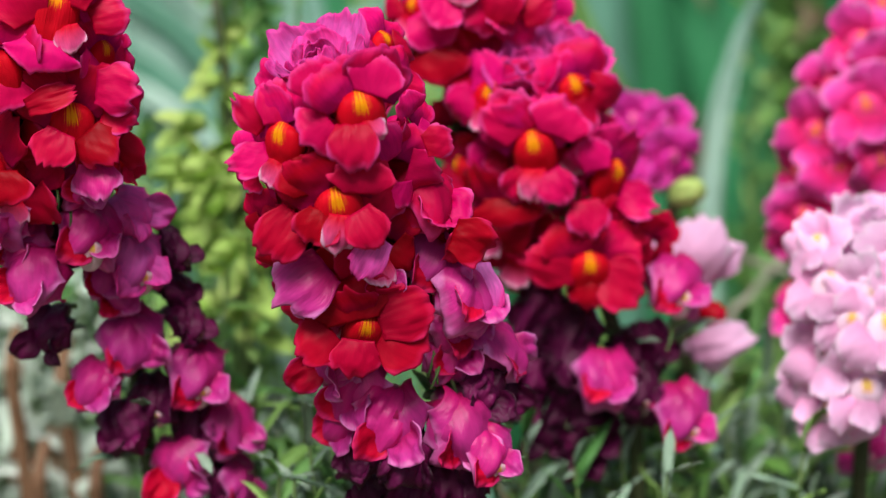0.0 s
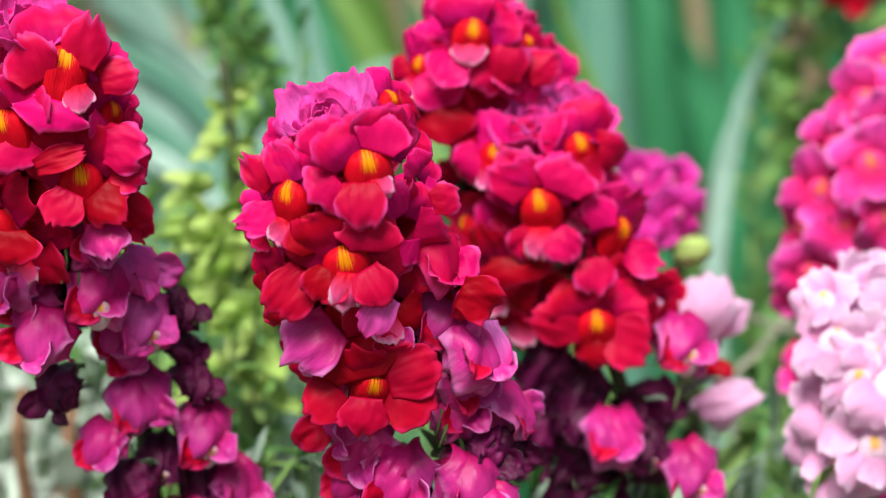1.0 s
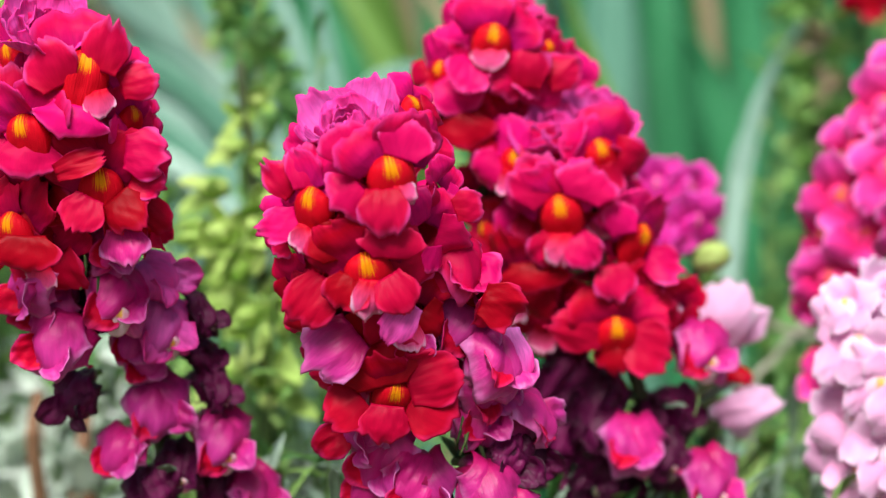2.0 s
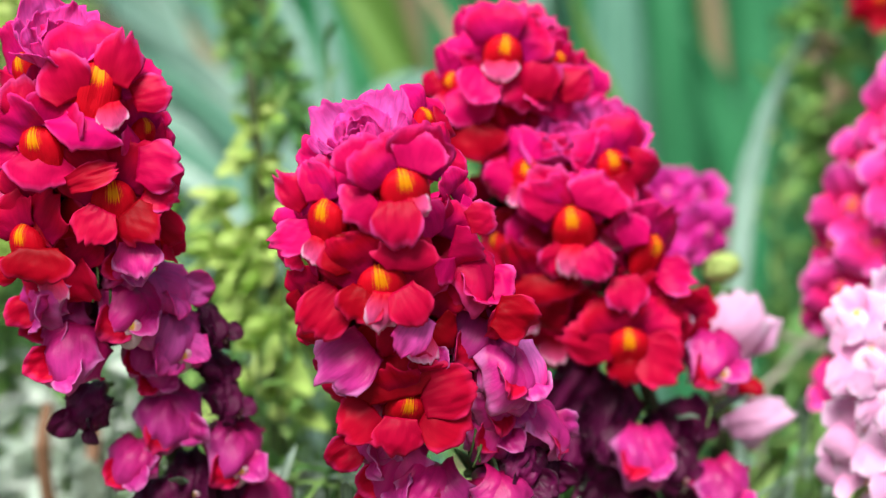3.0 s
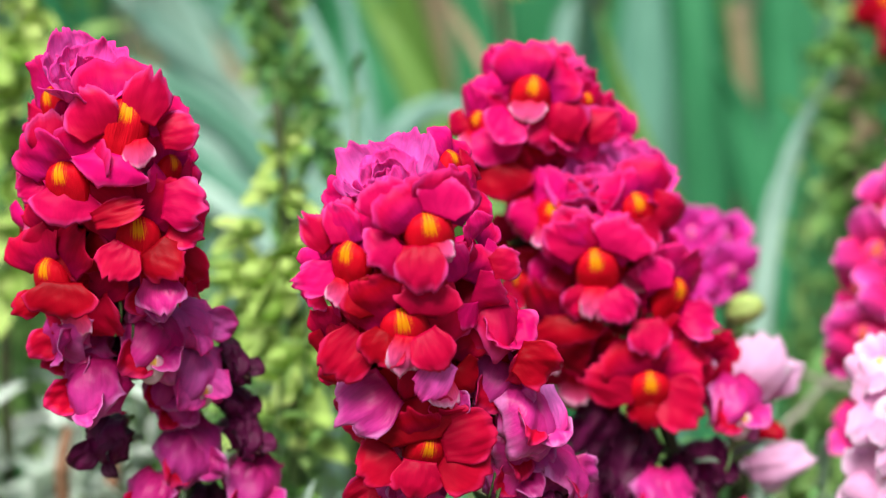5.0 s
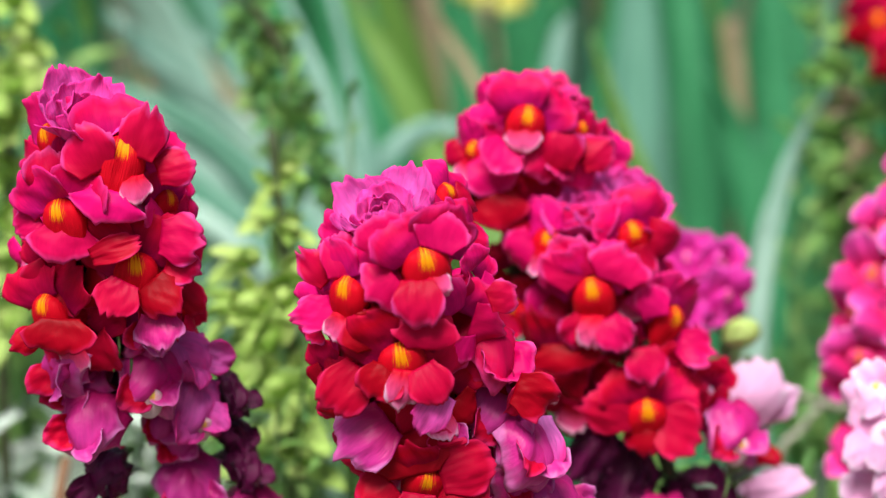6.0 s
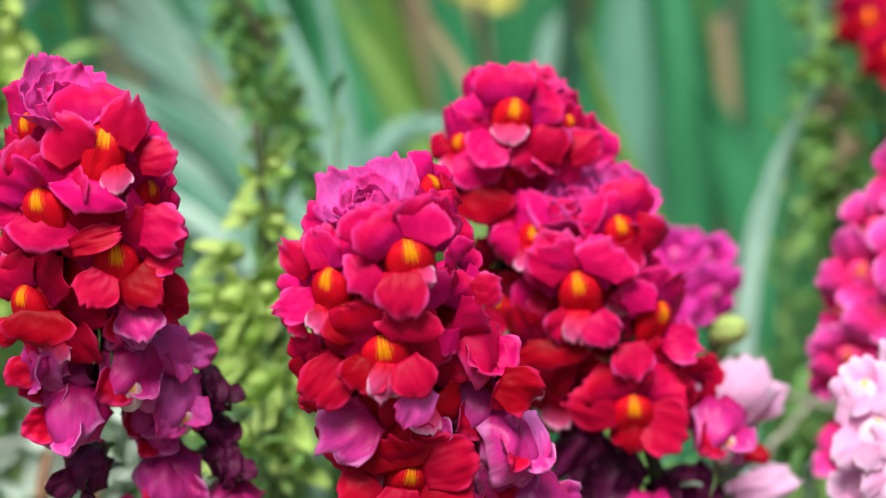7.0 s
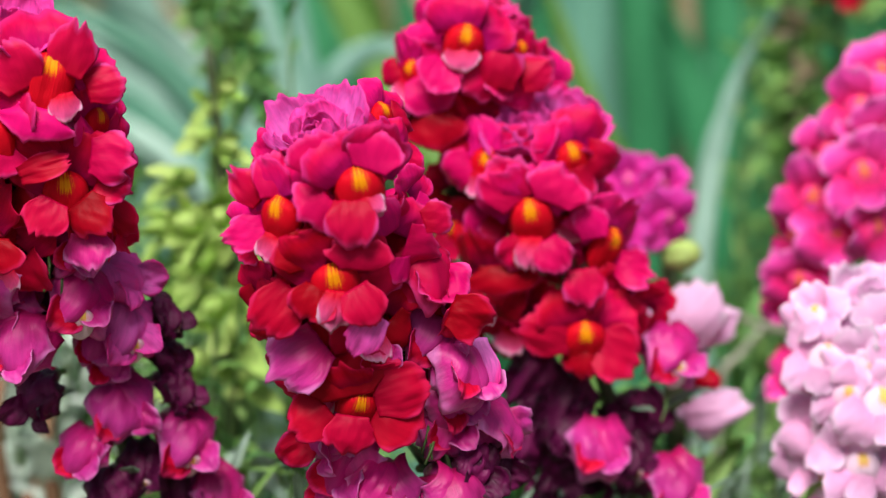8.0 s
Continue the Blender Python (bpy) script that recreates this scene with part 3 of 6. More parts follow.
def strap_leaf(plant, root, mid, tip, width, hue, twist=0):
    """A long blade from the soil, folded along its midrib, arching through mid to its tip."""
    a, m, b = (np.array(p, float) for p in (root, mid, tip))
    c = 2 * m - (a + b) / 2
    s = np.linspace(0, 1, 22)[:, None]
    line = (1 - s) ** 2 * a + 2 * s * (1 - s) * c + s * s * b
    down = (a - line[1]) / np.linalg.norm(a - line[1])
    down[2] = min(down[2], -0.35)
    ext = max(a[2] + 0.01, 0.0) / -down[2]
    line = np.concatenate([a + down * np.linspace(ext, 0, 7)[:-1, None], line])
    base = np.array(plant.matrix_basis.translation)
    n = len(line)
    t = np.gradient(line, axis=0)
    t /= np.linalg.norm(t, axis=1, keepdims=True)
    side = np.cross(t, np.array([0.0, 1.0, 0.0]))
    side /= np.linalg.norm(side, axis=1, keepdims=True)
    nrm = np.cross(side, t)
    tw = np.radians(twist + np.linspace(-15, 15, n))[:, None]
    side, nrm = side * np.cos(tw) + nrm * np.sin(tw), nrm * np.cos(tw) - side * np.sin(tw)
    u = np.linspace(-1, 1, 9)
    f = wobble(next(counter))
    q = np.linspace(0, 1, n)
    w = width / 2 * np.clip(1.02 - np.clip((q - 0.35) / 0.65, 0, 1) ** 2.4, 0.03, 1) * (1 + 0.05 * f(q * 3, q * 0))
    p = line[:, None] + side[:, None] * (u[None, :] * w[:, None])[..., None] + nrm[:, None] * (np.abs(u)[None, :] * w[:, None] * 0.35 + 0.003 * f(u[None] * 1.5, q[:, None] * 8))[..., None]
    names = {"teal": "blue-green", "green": "deep green", "lime": "yellow-green", "pale": "pale grey-green", "straw": "dry straw-coloured", "silver": "silvery"}
    return part("leaf", grid_mesh("leaf", [p - base], STRAP[hue], 0.0012), plant, None, names[hue] + " strap leaf")


def strap_clump(foot, label):
    return plant_base("strap_leaved_plant", foot, label, "plant", "strap-leaved plants")


def strap_hedge(foot, width, count, height, lean, seed):
    """Strap leaves crowding up behind the flowers."""
    r = random.Random(seed)
    ob = strap_clump(foot, "dense clump of long green strap leaves")
    for k in range(count):
        x, y = foot[0] + r.uniform(-1, 1) * width, foot[1] + r.uniform(-0.12, 0.12)
        h, l = height * r.uniform(0.75, 1.2), lean + r.uniform(-0.22, 0.22)
        bow = r.uniform(-0.08, 0.08)
        strap_leaf(ob, (x, y, 0), (x + l * 0.42 + bow * 0.3, y + r.uniform(-0.03, 0.03), h * 0.55), (x + l + bow, y + r.uniform(-0.1, 0.1), h),
                   r.uniform(0.028, 0.05), r.choice(("teal", "green", "green", "green", "green", "straw", "green", "lime")), r.uniform(-35, 35))
    return ob


def leafy_clump(name, label, centre, spread, count, size, which, seed):
    """A bushy clump: thin stalks from the soil with leaves all round their upper part."""
    r = random.Random(seed)
    foot = Vector((centre[0], centre[1], 0))
    ob = plant_base(name, foot, label, "plant", name)
    stalks = max(4, count // 14)
    for k in range(stalks):
        top = Vector((centre[0] + r.uniform(-1, 1) * spread[0], centre[1] + r.uniform(-1, 1) * spread[1], centre[2] + r.uniform(-0.2, 1) * spread[2]))
        low = Vector((foot.x + (top.x - foot.x) * 0.7, foot.y + (top.y - foot.y) * 0.7, 0))
        stem(ob, [low, low.lerp(top, 0.5) + Vector((r.uniform(-0.02, 0.02), 0, 0)), top], 0.0013, 0.0007, CALYX, "stalk")
        for i in range(count // stalks):
            s = 1 - i / (count // stalks) * min(1, 1.6 * spread[2] / max(top.z, 0.05) + 0.25)
            p = low.lerp(top, s)
            leaf(ob, p, i * 137 + r.uniform(-30, 30), r.uniform(0, 55) * s, size * r.uniform(0.6, 1.15) * (1.15 - 0.4 * s), which if which == "pale" and r.random() < 0.85 else r.choice((which, which, which, "mid", "lime")))
    return ob


def twig(points, r, mat=TWIG, label="thin dry pale stalk leaning among the stems"):
    """A dry stalk: up from the soil, then leaning through the given points."""
    first = Vector(points[0])
    base = Vector((first.x + 0.02, first.y + 0.02, -0.01))
    p = along([base, base.lerp(first, 0.6)] + [Vector(q) for q in points], 26) - np.array(base)
    ob = new("twig", grid_mesh("twig", [tube_sheet(p, np.linspace(r * 1.3, r * 0.6, 26), 7, 4, 0.15)], mat, 0.0003))
    ob.matrix_basis = Matrix.Translation(base)
    return tagged(ob, label, "twig", "twigs")


def mulch():
    """Bark chips and dry leaf bits strewn over the bed."""
    r = random.Random(8)
    sheets = []
    for k in range(700):
        c = np.array([r.uniform(-0.9, 0.9), r.uniform(-0.5, 1.9), r.uniform(0.0, 0.012)])
        a, l, w = r.uniform(0, 6.28), r.uniform(0.008, 0.03), r.uniform(0.004, 0.012)
        u, v = np.meshgrid(np.linspace(-1, 1, 3), np.linspace(-1, 1, 3))
        x, y = u * l * (1 - 0.3 * v * v), v * w * (1 - 0.25 * u * u)
        sheets.append(np.stack([c[0] + x * math.cos(a) - y * math.sin(a), c[1] + x * math.sin(a) + y * math.cos(a), c[2] + 0.003 * (u * u - v) * r.uniform(-1, 1)], -1))
    tagged(new("bark_mulch", grid_mesh("bark_mulch", sheets, STRAP["straw"], 0.0015)), "brown bark chips and dry leaf bits on the soil", "mulch", "", "stuff")


ground()
mulch()

# ---- plants ----

middle_plant = plant_base("snapdragon", (0.0238, 0.0341, 0.0000), "crimson snapdragon spike, lower flowers fading to purple", "snapdragon", "snapdragons")
stem(middle_plant, [(0.0238, 0.0341, 0.0000), (0.0238, 0.0341, 0.3313), (0.0171, 0.0286, 0.3824), (0.0078, 0.0228, 0.4150), (-0.0057, 0.0195, 0.4555), (-0.0156, 0.0310, 0.4932)], 0.0035, 0.0022)
flower(middle_plant, "crest", "rosy", (-0.0182, 0.0040, 0.4952), -8, -30, 0, 0.0305)
flower(middle_plant, "open", "crimson", (-0.0000, 0.0310, 0.4940), 55, 25, 10, 0.0228)
flower(middle_plant, "throat", "crimson", (-0.0050, -0.0120, 0.4828), 10, 5, -8, 0.0332)
flower(middle_plant, "throat", "crimson", (-0.0278, -0.0046, 0.4716), -30, 5, 5, 0.0300, 7)
flower(middle_plant, "lips", "crimson", (0.0090, 0.0116, 0.4716), 60, 10, 10, 0.0200)
flower(middle_plant, "lips", "crimson", (-0.0327, 0.0307, 0.4743), -70, 15, 0, 0.0202)
flower(middle_plant, "throat", "red", (-0.0126, -0.0106, 0.4522), 5, -2, 0, 0.0332)
flower(middle_plant, "lips", "red", (-0.0318, 0.0097, 0.4391), -50, -5, 0, 0.0240)
flower(middle_plant, "throat", "red", (-0.0052, -0.0010, 0.4081), 8, -22, 0, 0.0292, 4)
flower(middle_plant, "closed", "crimson", (0.0166, 0.0090, 0.4494), 35, 5, 0, 0.0331)
flower(middle_plant, "lips", "red", (0.0240, 0.0156, 0.4368), 65, 0, 0, 0.0215)
flower(middle_plant, "closed", "faded", (0.0304, 0.0098, 0.4179), 30, -5, 5, 0.0350)
flower(middle_plant, "closed", "faded", (-0.0248, 0.0098, 0.4225), -45, -25, 0, 0.0294)
flower(middle_plant, "closed", "faded", (-0.0180, 0.0095, 0.3937), -40, -15, 0, 0.0294)
flower(middle_plant, "closed", "faded", (0.0404, 0.0235, 0.3942), 65, 0, 0, 0.0313)
flower(middle_plant, "closed", "faded", (0.0027, 0.0004, 0.3748), -5, -5, 0, 0.0350)
flower(middle_plant, "closed", "faded", (0.0282, 0.0039, 0.3700), 25, -10, 0, 0.0350)
flower(middle_plant, "closed", "faded", (-0.0129, 0.0128, 0.3701), -50, -10, 0, 0.0276)
flower(middle_plant, "closed", "withered", (0.0118, 0.0128, 0.3470), 0, -15, 0, 0.0291)
flower(middle_plant, "closed", "withered", (-0.0039, 0.0217, 0.3413), -40, -15, 0, 0.0243)
flower(middle_plant, "closed", "faded", (0.0238, 0.0166, 0.3948), 20, -5, 0, 0.0259)
flower(middle_plant, "open", "crimson", (-0.0104, 0.0669, 0.4739), 170, 0, 0, 0.0300)
flower(middle_plant, "open", "red", (-0.0229, 0.0617, 0.4386), -130, 0, 0, 0.0300)
flower(middle_plant, "open", "red", (0.0050, 0.0612, 0.4384), 130, 0, 0, 0.0300)
flower(middle_plant, "open", "red", (-0.0053, 0.0593, 0.4141), 180, 0, 0, 0.0300)
flower(middle_plant, "closed", "faded", (0.0084, 0.0575, 0.3913), 150, 0, 0, 0.0313)
flower(middle_plant, "lips", "crimson", (0.0045, 0.0201, 0.4857), 35, 15, 0, 0.0190)
flower(middle_plant, "lips", "crimson", (-0.0173, 0.0056, 0.4573), -10, 0, 0, 0.0269)
flower(middle_plant, "lips", "crimson", (0.0039, 0.0019, 0.4599), 30, 0, 0, 0.0284)
flower(middle_plant, "lips", "crimson", (-0.0369, 0.0128, 0.4595), -50, 0, 0, 0.0215)
flower(middle_plant, "lips", "red", (-0.0020, 0.0029, 0.4350), 15, -5, 0, 0.0284)
flower(middle_plant, "lips", "red", (-0.0233, 0.0051, 0.4346), -20, -5, 0, 0.0284)
flower(middle_plant, "closed", "faded", (0.0008, 0.0003, 0.4265), 15, 0, 0, 0.0212)
flower(middle_plant, "lips", "red", (-0.0157, 0.0111, 0.4131), -15, -10, 0, 0.0284)
flower(middle_plant, "closed", "faded", (0.0184, 0.0155, 0.4291), 25, 0, 0, 0.0313)
flower(middle_plant, "closed", "faded", (0.0258, 0.0164, 0.4049), 35, -10, 0, 0.0313)
flower(middle_plant, "closed", "faded", (-0.0106, 0.0104, 0.3832), -20, -10, 0, 0.0313)
flower(middle_plant, "closed", "withered", (0.0393, 0.0219, 0.3783), 30, -10, 0, 0.0259)
flower(middle_plant, "closed", "withered", (0.0235, 0.0138, 0.3506), 10, -15, 0, 0.0275)
flower(middle_plant, "closed", "faded", (0.0363, 0.0017, 0.3632), 25, -5, 0, 0.0258, 3)

side_plant = plant_base("snapdragon", (0.0994, 0.1160, 0.0000), "crimson snapdragon spike, lower flowers fading to purple", "snapdragon", "snapdragons")
stem(side_plant, [(0.0994, 0.1160, 0.0000), (0.0994, 0.1160, 0.2946), (0.0897, 0.1201, 0.3600), (0.0761, 0.1215, 0.3989), (0.0663, 0.1262, 0.4315), (0.0602, 0.1369, 0.4669)], 0.0035, 0.0022)
flower(side_plant, "crest", "rosy", (0.0535, 0.1150, 0.4702), -10, -30, 0, 0.0310)
flower(side_plant, "crest", "rosy", (0.0689, 0.1219, 0.4695), 20, -22, 0, 0.0314)
flower(side_plant, "open", "crimson", (0.0408, 0.1117, 0.4583), -22, 8, 0, 0.0284)
flower(side_plant, "open", "crimson", (0.0703, 0.1120, 0.4608), 22, 10, 0, 0.0300)
flower(side_plant, "throat", "crimson", (0.0561, 0.1003, 0.4421), 0, 0, 0, 0.0348)
flower(side_plant, "throat", "crimson", (0.0829, 0.1096, 0.4290), 38, 0, 0, 0.0332)
flower(side_plant, "throat", "red", (0.0765, 0.0998, 0.3960), 5, -10, 0, 0.0348)
flower(side_plant, "open", "red", (0.0322, 0.1255, 0.4276), -60, 0, 0, 0.0240)
flower(side_plant, "lips", "red", (0.0440, 0.1126, 0.4131), -35, -10, 0, 0.0332)
flower(side_plant, "lips", "crimson", (0.0934, 0.1177, 0.4111), 70, 0, 0, 0.0228)
flower(side_plant, "closed", "faded", (0.1122, 0.1106, 0.3882), 15, 10, 0, 0.0331)
flower(side_plant, "closed", "faded", (0.0840, 0.0932, 0.3569), 0, -5, 0, 0.0331)
flower(side_plant, "closed", "withered", (0.0585, 0.1178, 0.3751), -30, -15, 0, 0.0291)
flower(side_plant, "closed", "faded", (0.1134, 0.0903, 0.3417), 15, -5, 0, 0.0313, 3)
flower(side_plant, "closed", "withered", (0.0620, 0.1180, 0.3517), -20, -10, 0, 0.0291)
flower(side_plant, "closed", "withered", (0.0821, 0.1039, 0.3298), 0, -10, 0, 0.0259)
flower(side_plant, "closed", "withered", (0.1011, 0.1089, 0.3405), 20, -10, 0, 0.0243)
flower(side_plant, "lips", "red", (0.0456, 0.1224, 0.3899), -50, -10, 0, 0.0228)
flower(side_plant, "open", "red", (0.0688, 0.1764, 0.3900), 180, 0, 0, 0.0316)
flower(side_plant, "open", "crimson", (0.0640, 0.1788, 0.4325), 170, 0, 0, 0.0316)
flower(side_plant, "open", "red", (0.0877, 0.1808, 0.4055), 120, 0, 0, 0.0316)
flower(side_plant, "lips", "crimson", (0.0562, 0.1229, 0.4546), 0, 10, 0, 0.0269)
flower(side_plant, "lips", "crimson", (0.0474, 0.1167, 0.4408), -20, 5, 0, 0.0269)
flower(side_plant, "lips", "crimson", (0.0707, 0.1144, 0.4411), 15, 5, 0, 0.0284)
flower(side_plant, "lips", "crimson", (0.0797, 0.1250, 0.4417), 40, 5, 0, 0.0196)
flower(side_plant, "lips", "red", (0.0858, 0.1095, 0.4046), 20, -5, 0, 0.0316)
flower(side_plant, "lips", "red", (0.0540, 0.1165, 0.3984), -25, -10, 0, 0.0300)
flower(side_plant, "lips", "red", (0.0995, 0.1164, 0.4002), 40, -5, 0, 0.0228)
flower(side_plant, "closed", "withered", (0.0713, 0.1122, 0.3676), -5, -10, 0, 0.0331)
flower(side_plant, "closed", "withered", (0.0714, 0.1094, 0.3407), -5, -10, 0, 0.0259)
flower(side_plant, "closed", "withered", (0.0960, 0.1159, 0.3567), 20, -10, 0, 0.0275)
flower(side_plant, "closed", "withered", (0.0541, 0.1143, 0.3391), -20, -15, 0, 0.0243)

back_plant = plant_base("snapdragon", (0.0274, 0.1469, 0.0000), "crimson snapdragon spike with ruffled open flowers, behind its neighbours", "snapdragon", "snapdragons")
stem(back_plant, [(0.0274, 0.1469, 0.0000), (0.0274, 0.1469, 0.3442), (0.0267, 0.1436, 0.4118), (0.0295, 0.1390, 0.4542), (0.0336, 0.1417, 0.4848), (0.0358, 0.1487, 0.5121)], 0.0035, 0.0022)
flower(back_plant, "crest", "crimson", (0.0353, 0.1372, 0.5076), 10, -22, 0, 0.0280)
flower(back_plant, "throat", "crimson", (0.0313, 0.1155, 0.5035), 0, 8, 0, 0.0316)
flower(back_plant, "open", "crimson", (0.0506, 0.1293, 0.4972), 45, 5, 0, 0.0215)
flower(back_plant, "open", "crimson", (0.0144, 0.1225, 0.4906), -42, 5, 0, 0.0240)
flower(back_plant, "open", "crimson", (0.0568, 0.1449, 0.4774), 35, 0, 0, 0.0300)
flower(back_plant, "lips", "red", (0.0216, 0.1270, 0.4737), -25, -15, 0, 0.0250)
flower(back_plant, "lips", "red", (0.0369, 0.1300, 0.4592), 5, 0, 0, 0.0250)
flower(back_plant, "lips", "red", (0.0309, 0.1390, 0.4420), -10, -5, 0, 0.0240)
flower(back_plant, "open", "red", (0.0410, 0.1797, 0.4721), 160, 0, 0, 0.0316)
flower(back_plant, "open", "crimson", (0.0274, 0.1837, 0.4876), -150, 0, 0, 0.0300)
flower(back_plant, "lips", "crimson", (0.0234, 0.1296, 0.4939), -20, 5, 0, 0.0269)
flower(back_plant, "lips", "crimson", (0.0433, 0.1229, 0.4920), 20, 5, 0, 0.0300)
flower(back_plant, "lips", "crimson", (0.0235, 0.1362, 0.5035), -30, 15, 0, 0.0221)
flower(back_plant, "lips", "red", (0.0311, 0.1306, 0.4740), -5, 0, 0, 0.0284)
flower(back_plant, "lips", "crimson", (0.0572, 0.1380, 0.4867), 60, 5, 0, 0.0202)
flower(back_plant, "lips", "red", (0.0128, 0.1298, 0.4785), -50, 0, 0, 0.0215)
flower(back_plant, "crest", "crimson", (0.0414, 0.1418, 0.5057), 20, -22, 0, 0.0258)

far_side_plant = plant_base("snapdragon", (-0.0707, 0.0909, 0.0000), "crimson and red snapdragon spike, lower flowers withered dark purple", "snapdragon", "snapdragons")
stem(far_side_plant, [(-0.0707, 0.0909, 0.0000), (-0.0907, 0.0709, 0.3692), (-0.1036, 0.0574, 0.4170), (-0.1142, 0.0519, 0.4558), (-0.1185, 0.0504, 0.4902), (-0.1205, 0.0537, 0.5228)], 0.0035, 0.0022)
flower(far_side_plant, "crest", "rosy", (-0.1163, 0.0240, 0.5242), 0, -30, 0, 0.0295)
flower(far_side_plant, "open", "crimson", (-0.1260, 0.0317, 0.5136), -35, 10, 0, 0.0269)
flower(far_side_plant, "throat", "crimson", (-0.1036, 0.0163, 0.5102), 10, 8, 5, 0.0348)
flower(far_side_plant, "lips", "crimson", (-0.1026, 0.0450, 0.5094), 45, 5, 0, 0.0171)
flower(far_side_plant, "open", "crimson", (-0.0927, 0.0303, 0.4925), 50, 5, 0, 0.0228)
flower(far_side_plant, "throat", "crimson", (-0.1211, 0.0157, 0.4916), -15, 3, 0, 0.0316)
flower(far_side_plant, "throat", "red", (-0.1002, 0.0190, 0.4724), 12, 0, 0, 0.0316)
flower(far_side_plant, "lips", "crimson", (-0.1365, 0.0460, 0.4928), -65, 5, 0, 0.0209)
flower(far_side_plant, "throat", "red", (-0.1284, 0.0254, 0.4570), -30, -5, 0, 0.0300)
flower(far_side_plant, "open", "red", (-0.0889, 0.0362, 0.4553), 60, -5, 0, 0.0190)
flower(far_side_plant, "lips", "red", (-0.1387, 0.0443, 0.4660), -65, -5, 0, 0.0215)
flower(far_side_plant, "closed", "faded", (-0.0985, 0.0348, 0.4497), 10, 0, 0, 0.0239)
flower(far_side_plant, "closed", "rosy", (-0.0857, 0.0449, 0.4366), 50, 5, 0, 0.0258)
flower(far_side_plant, "closed", "faded", (-0.0983, 0.0337, 0.4330), 15, 0, 0, 0.0313, 3)
flower(far_side_plant, "closed", "faded", (-0.1291, 0.0318, 0.4376), -40, -5, 0, 0.0294)
flower(far_side_plant, "closed", "faded", (-0.1195, 0.0270, 0.4191), -20, -10, 0, 0.0331)
flower(far_side_plant, "closed", "rosy", (-0.0850, 0.0427, 0.4199), 30, -5, 0, 0.0294, 3)
flower(far_side_plant, "closed", "withered", (-0.0728, 0.0579, 0.4190), 60, 0, 0, 0.0210)
flower(far_side_plant, "closed", "withered", (-0.0727, 0.0636, 0.4012), 50, -5, 0, 0.0194)
flower(far_side_plant, "closed", "withered", (-0.0684, 0.0580, 0.3915), 50, -5, 0, 0.0210, 3)
flower(far_side_plant, "closed", "withered", (-0.1180, 0.0411, 0.3935), -20, -15, 0, 0.0243)
flower(far_side_plant, "closed", "faded", (-0.0887, 0.0502, 0.3891), 5, -5, 0, 0.0313)
flower(far_side_plant, "open", "red", (-0.1200, 0.0859, 0.4674), 170, 0, 0, 0.0300)
flower(far_side_plant, "open", "crimson", (-0.1233, 0.0881, 0.4960), 180, 0, 0, 0.0300)
flower(far_side_plant, "closed", "faded", (-0.1024, 0.0431, 0.3733), -20, -10, 0, 0.0259)
flower(far_side_plant, "closed", "faded", (-0.0668, 0.0562, 0.3734), 25, -10, 0, 0.0313)
flower(far_side_plant, "closed", "withered", (-0.0940, 0.0483, 0.3562), -10, -15, 0, 0.0259)
flower(far_side_plant, "closed", "faded", (-0.0559, 0.0617, 0.3505), 35, -10, 0, 0.0276)
flower(far_side_plant, "closed", "faded", (-0.0761, 0.0532, 0.3387), -10, -15, 0, 0.0313)
flower(far_side_plant, "closed", "faded", (-0.0539, 0.0653, 0.3278), 40, -15, 0, 0.0239)
flower(far_side_plant, "lips", "crimson", (-0.1147, 0.0245, 0.5019), -5, 8, 0, 0.0269)
flower(far_side_plant, "lips", "crimson", (-0.1000, 0.0321, 0.4992), 30, 8, 0, 0.0229)
flower(far_side_plant, "lips", "crimson", (-0.1320, 0.0435, 0.5031), -45, 8, 0, 0.0177)
flower(far_side_plant, "lips", "crimson", (-0.0944, 0.0330, 0.4788), 35, 3, 0, 0.0269)
flower(far_side_plant, "lips", "crimson", (-0.1367, 0.0370, 0.4777), -50, 0, 0, 0.0202)
flower(far_side_plant, "lips", "red", (-0.1224, 0.0288, 0.4701), -15, 0, 0, 0.0284)
flower(far_side_plant, "lips", "red", (-0.0931, 0.0331, 0.4631), 30, 0, 0, 0.0253)
flower(far_side_plant, "lips", "red", (-0.1203, 0.0332, 0.4472), -15, -5, 0, 0.0269)
flower(far_side_plant, "closed", "faded", (-0.1236, 0.0366, 0.4281), -25, -5, 0, 0.0276)
flower(far_side_plant, "closed", "faded", (-0.0930, 0.0492, 0.4052), 10, -10, 0, 0.0227)
flower(far_side_plant, "closed", "faded", (-0.0963, 0.0460, 0.4126), 0, -5, 0, 0.0221)
flower(far_side_plant, "closed", "withered", (-0.0834, 0.0554, 0.3631), 0, -10, 0, 0.0243)
flower(far_side_plant, "closed", "withered", (-0.0612, 0.0654, 0.3278), 20, -10, 0, 0.0243)
flower(far_side_plant, "closed", "withered", (-0.0703, 0.0622, 0.3515), 10, -10, 0, 0.0227)

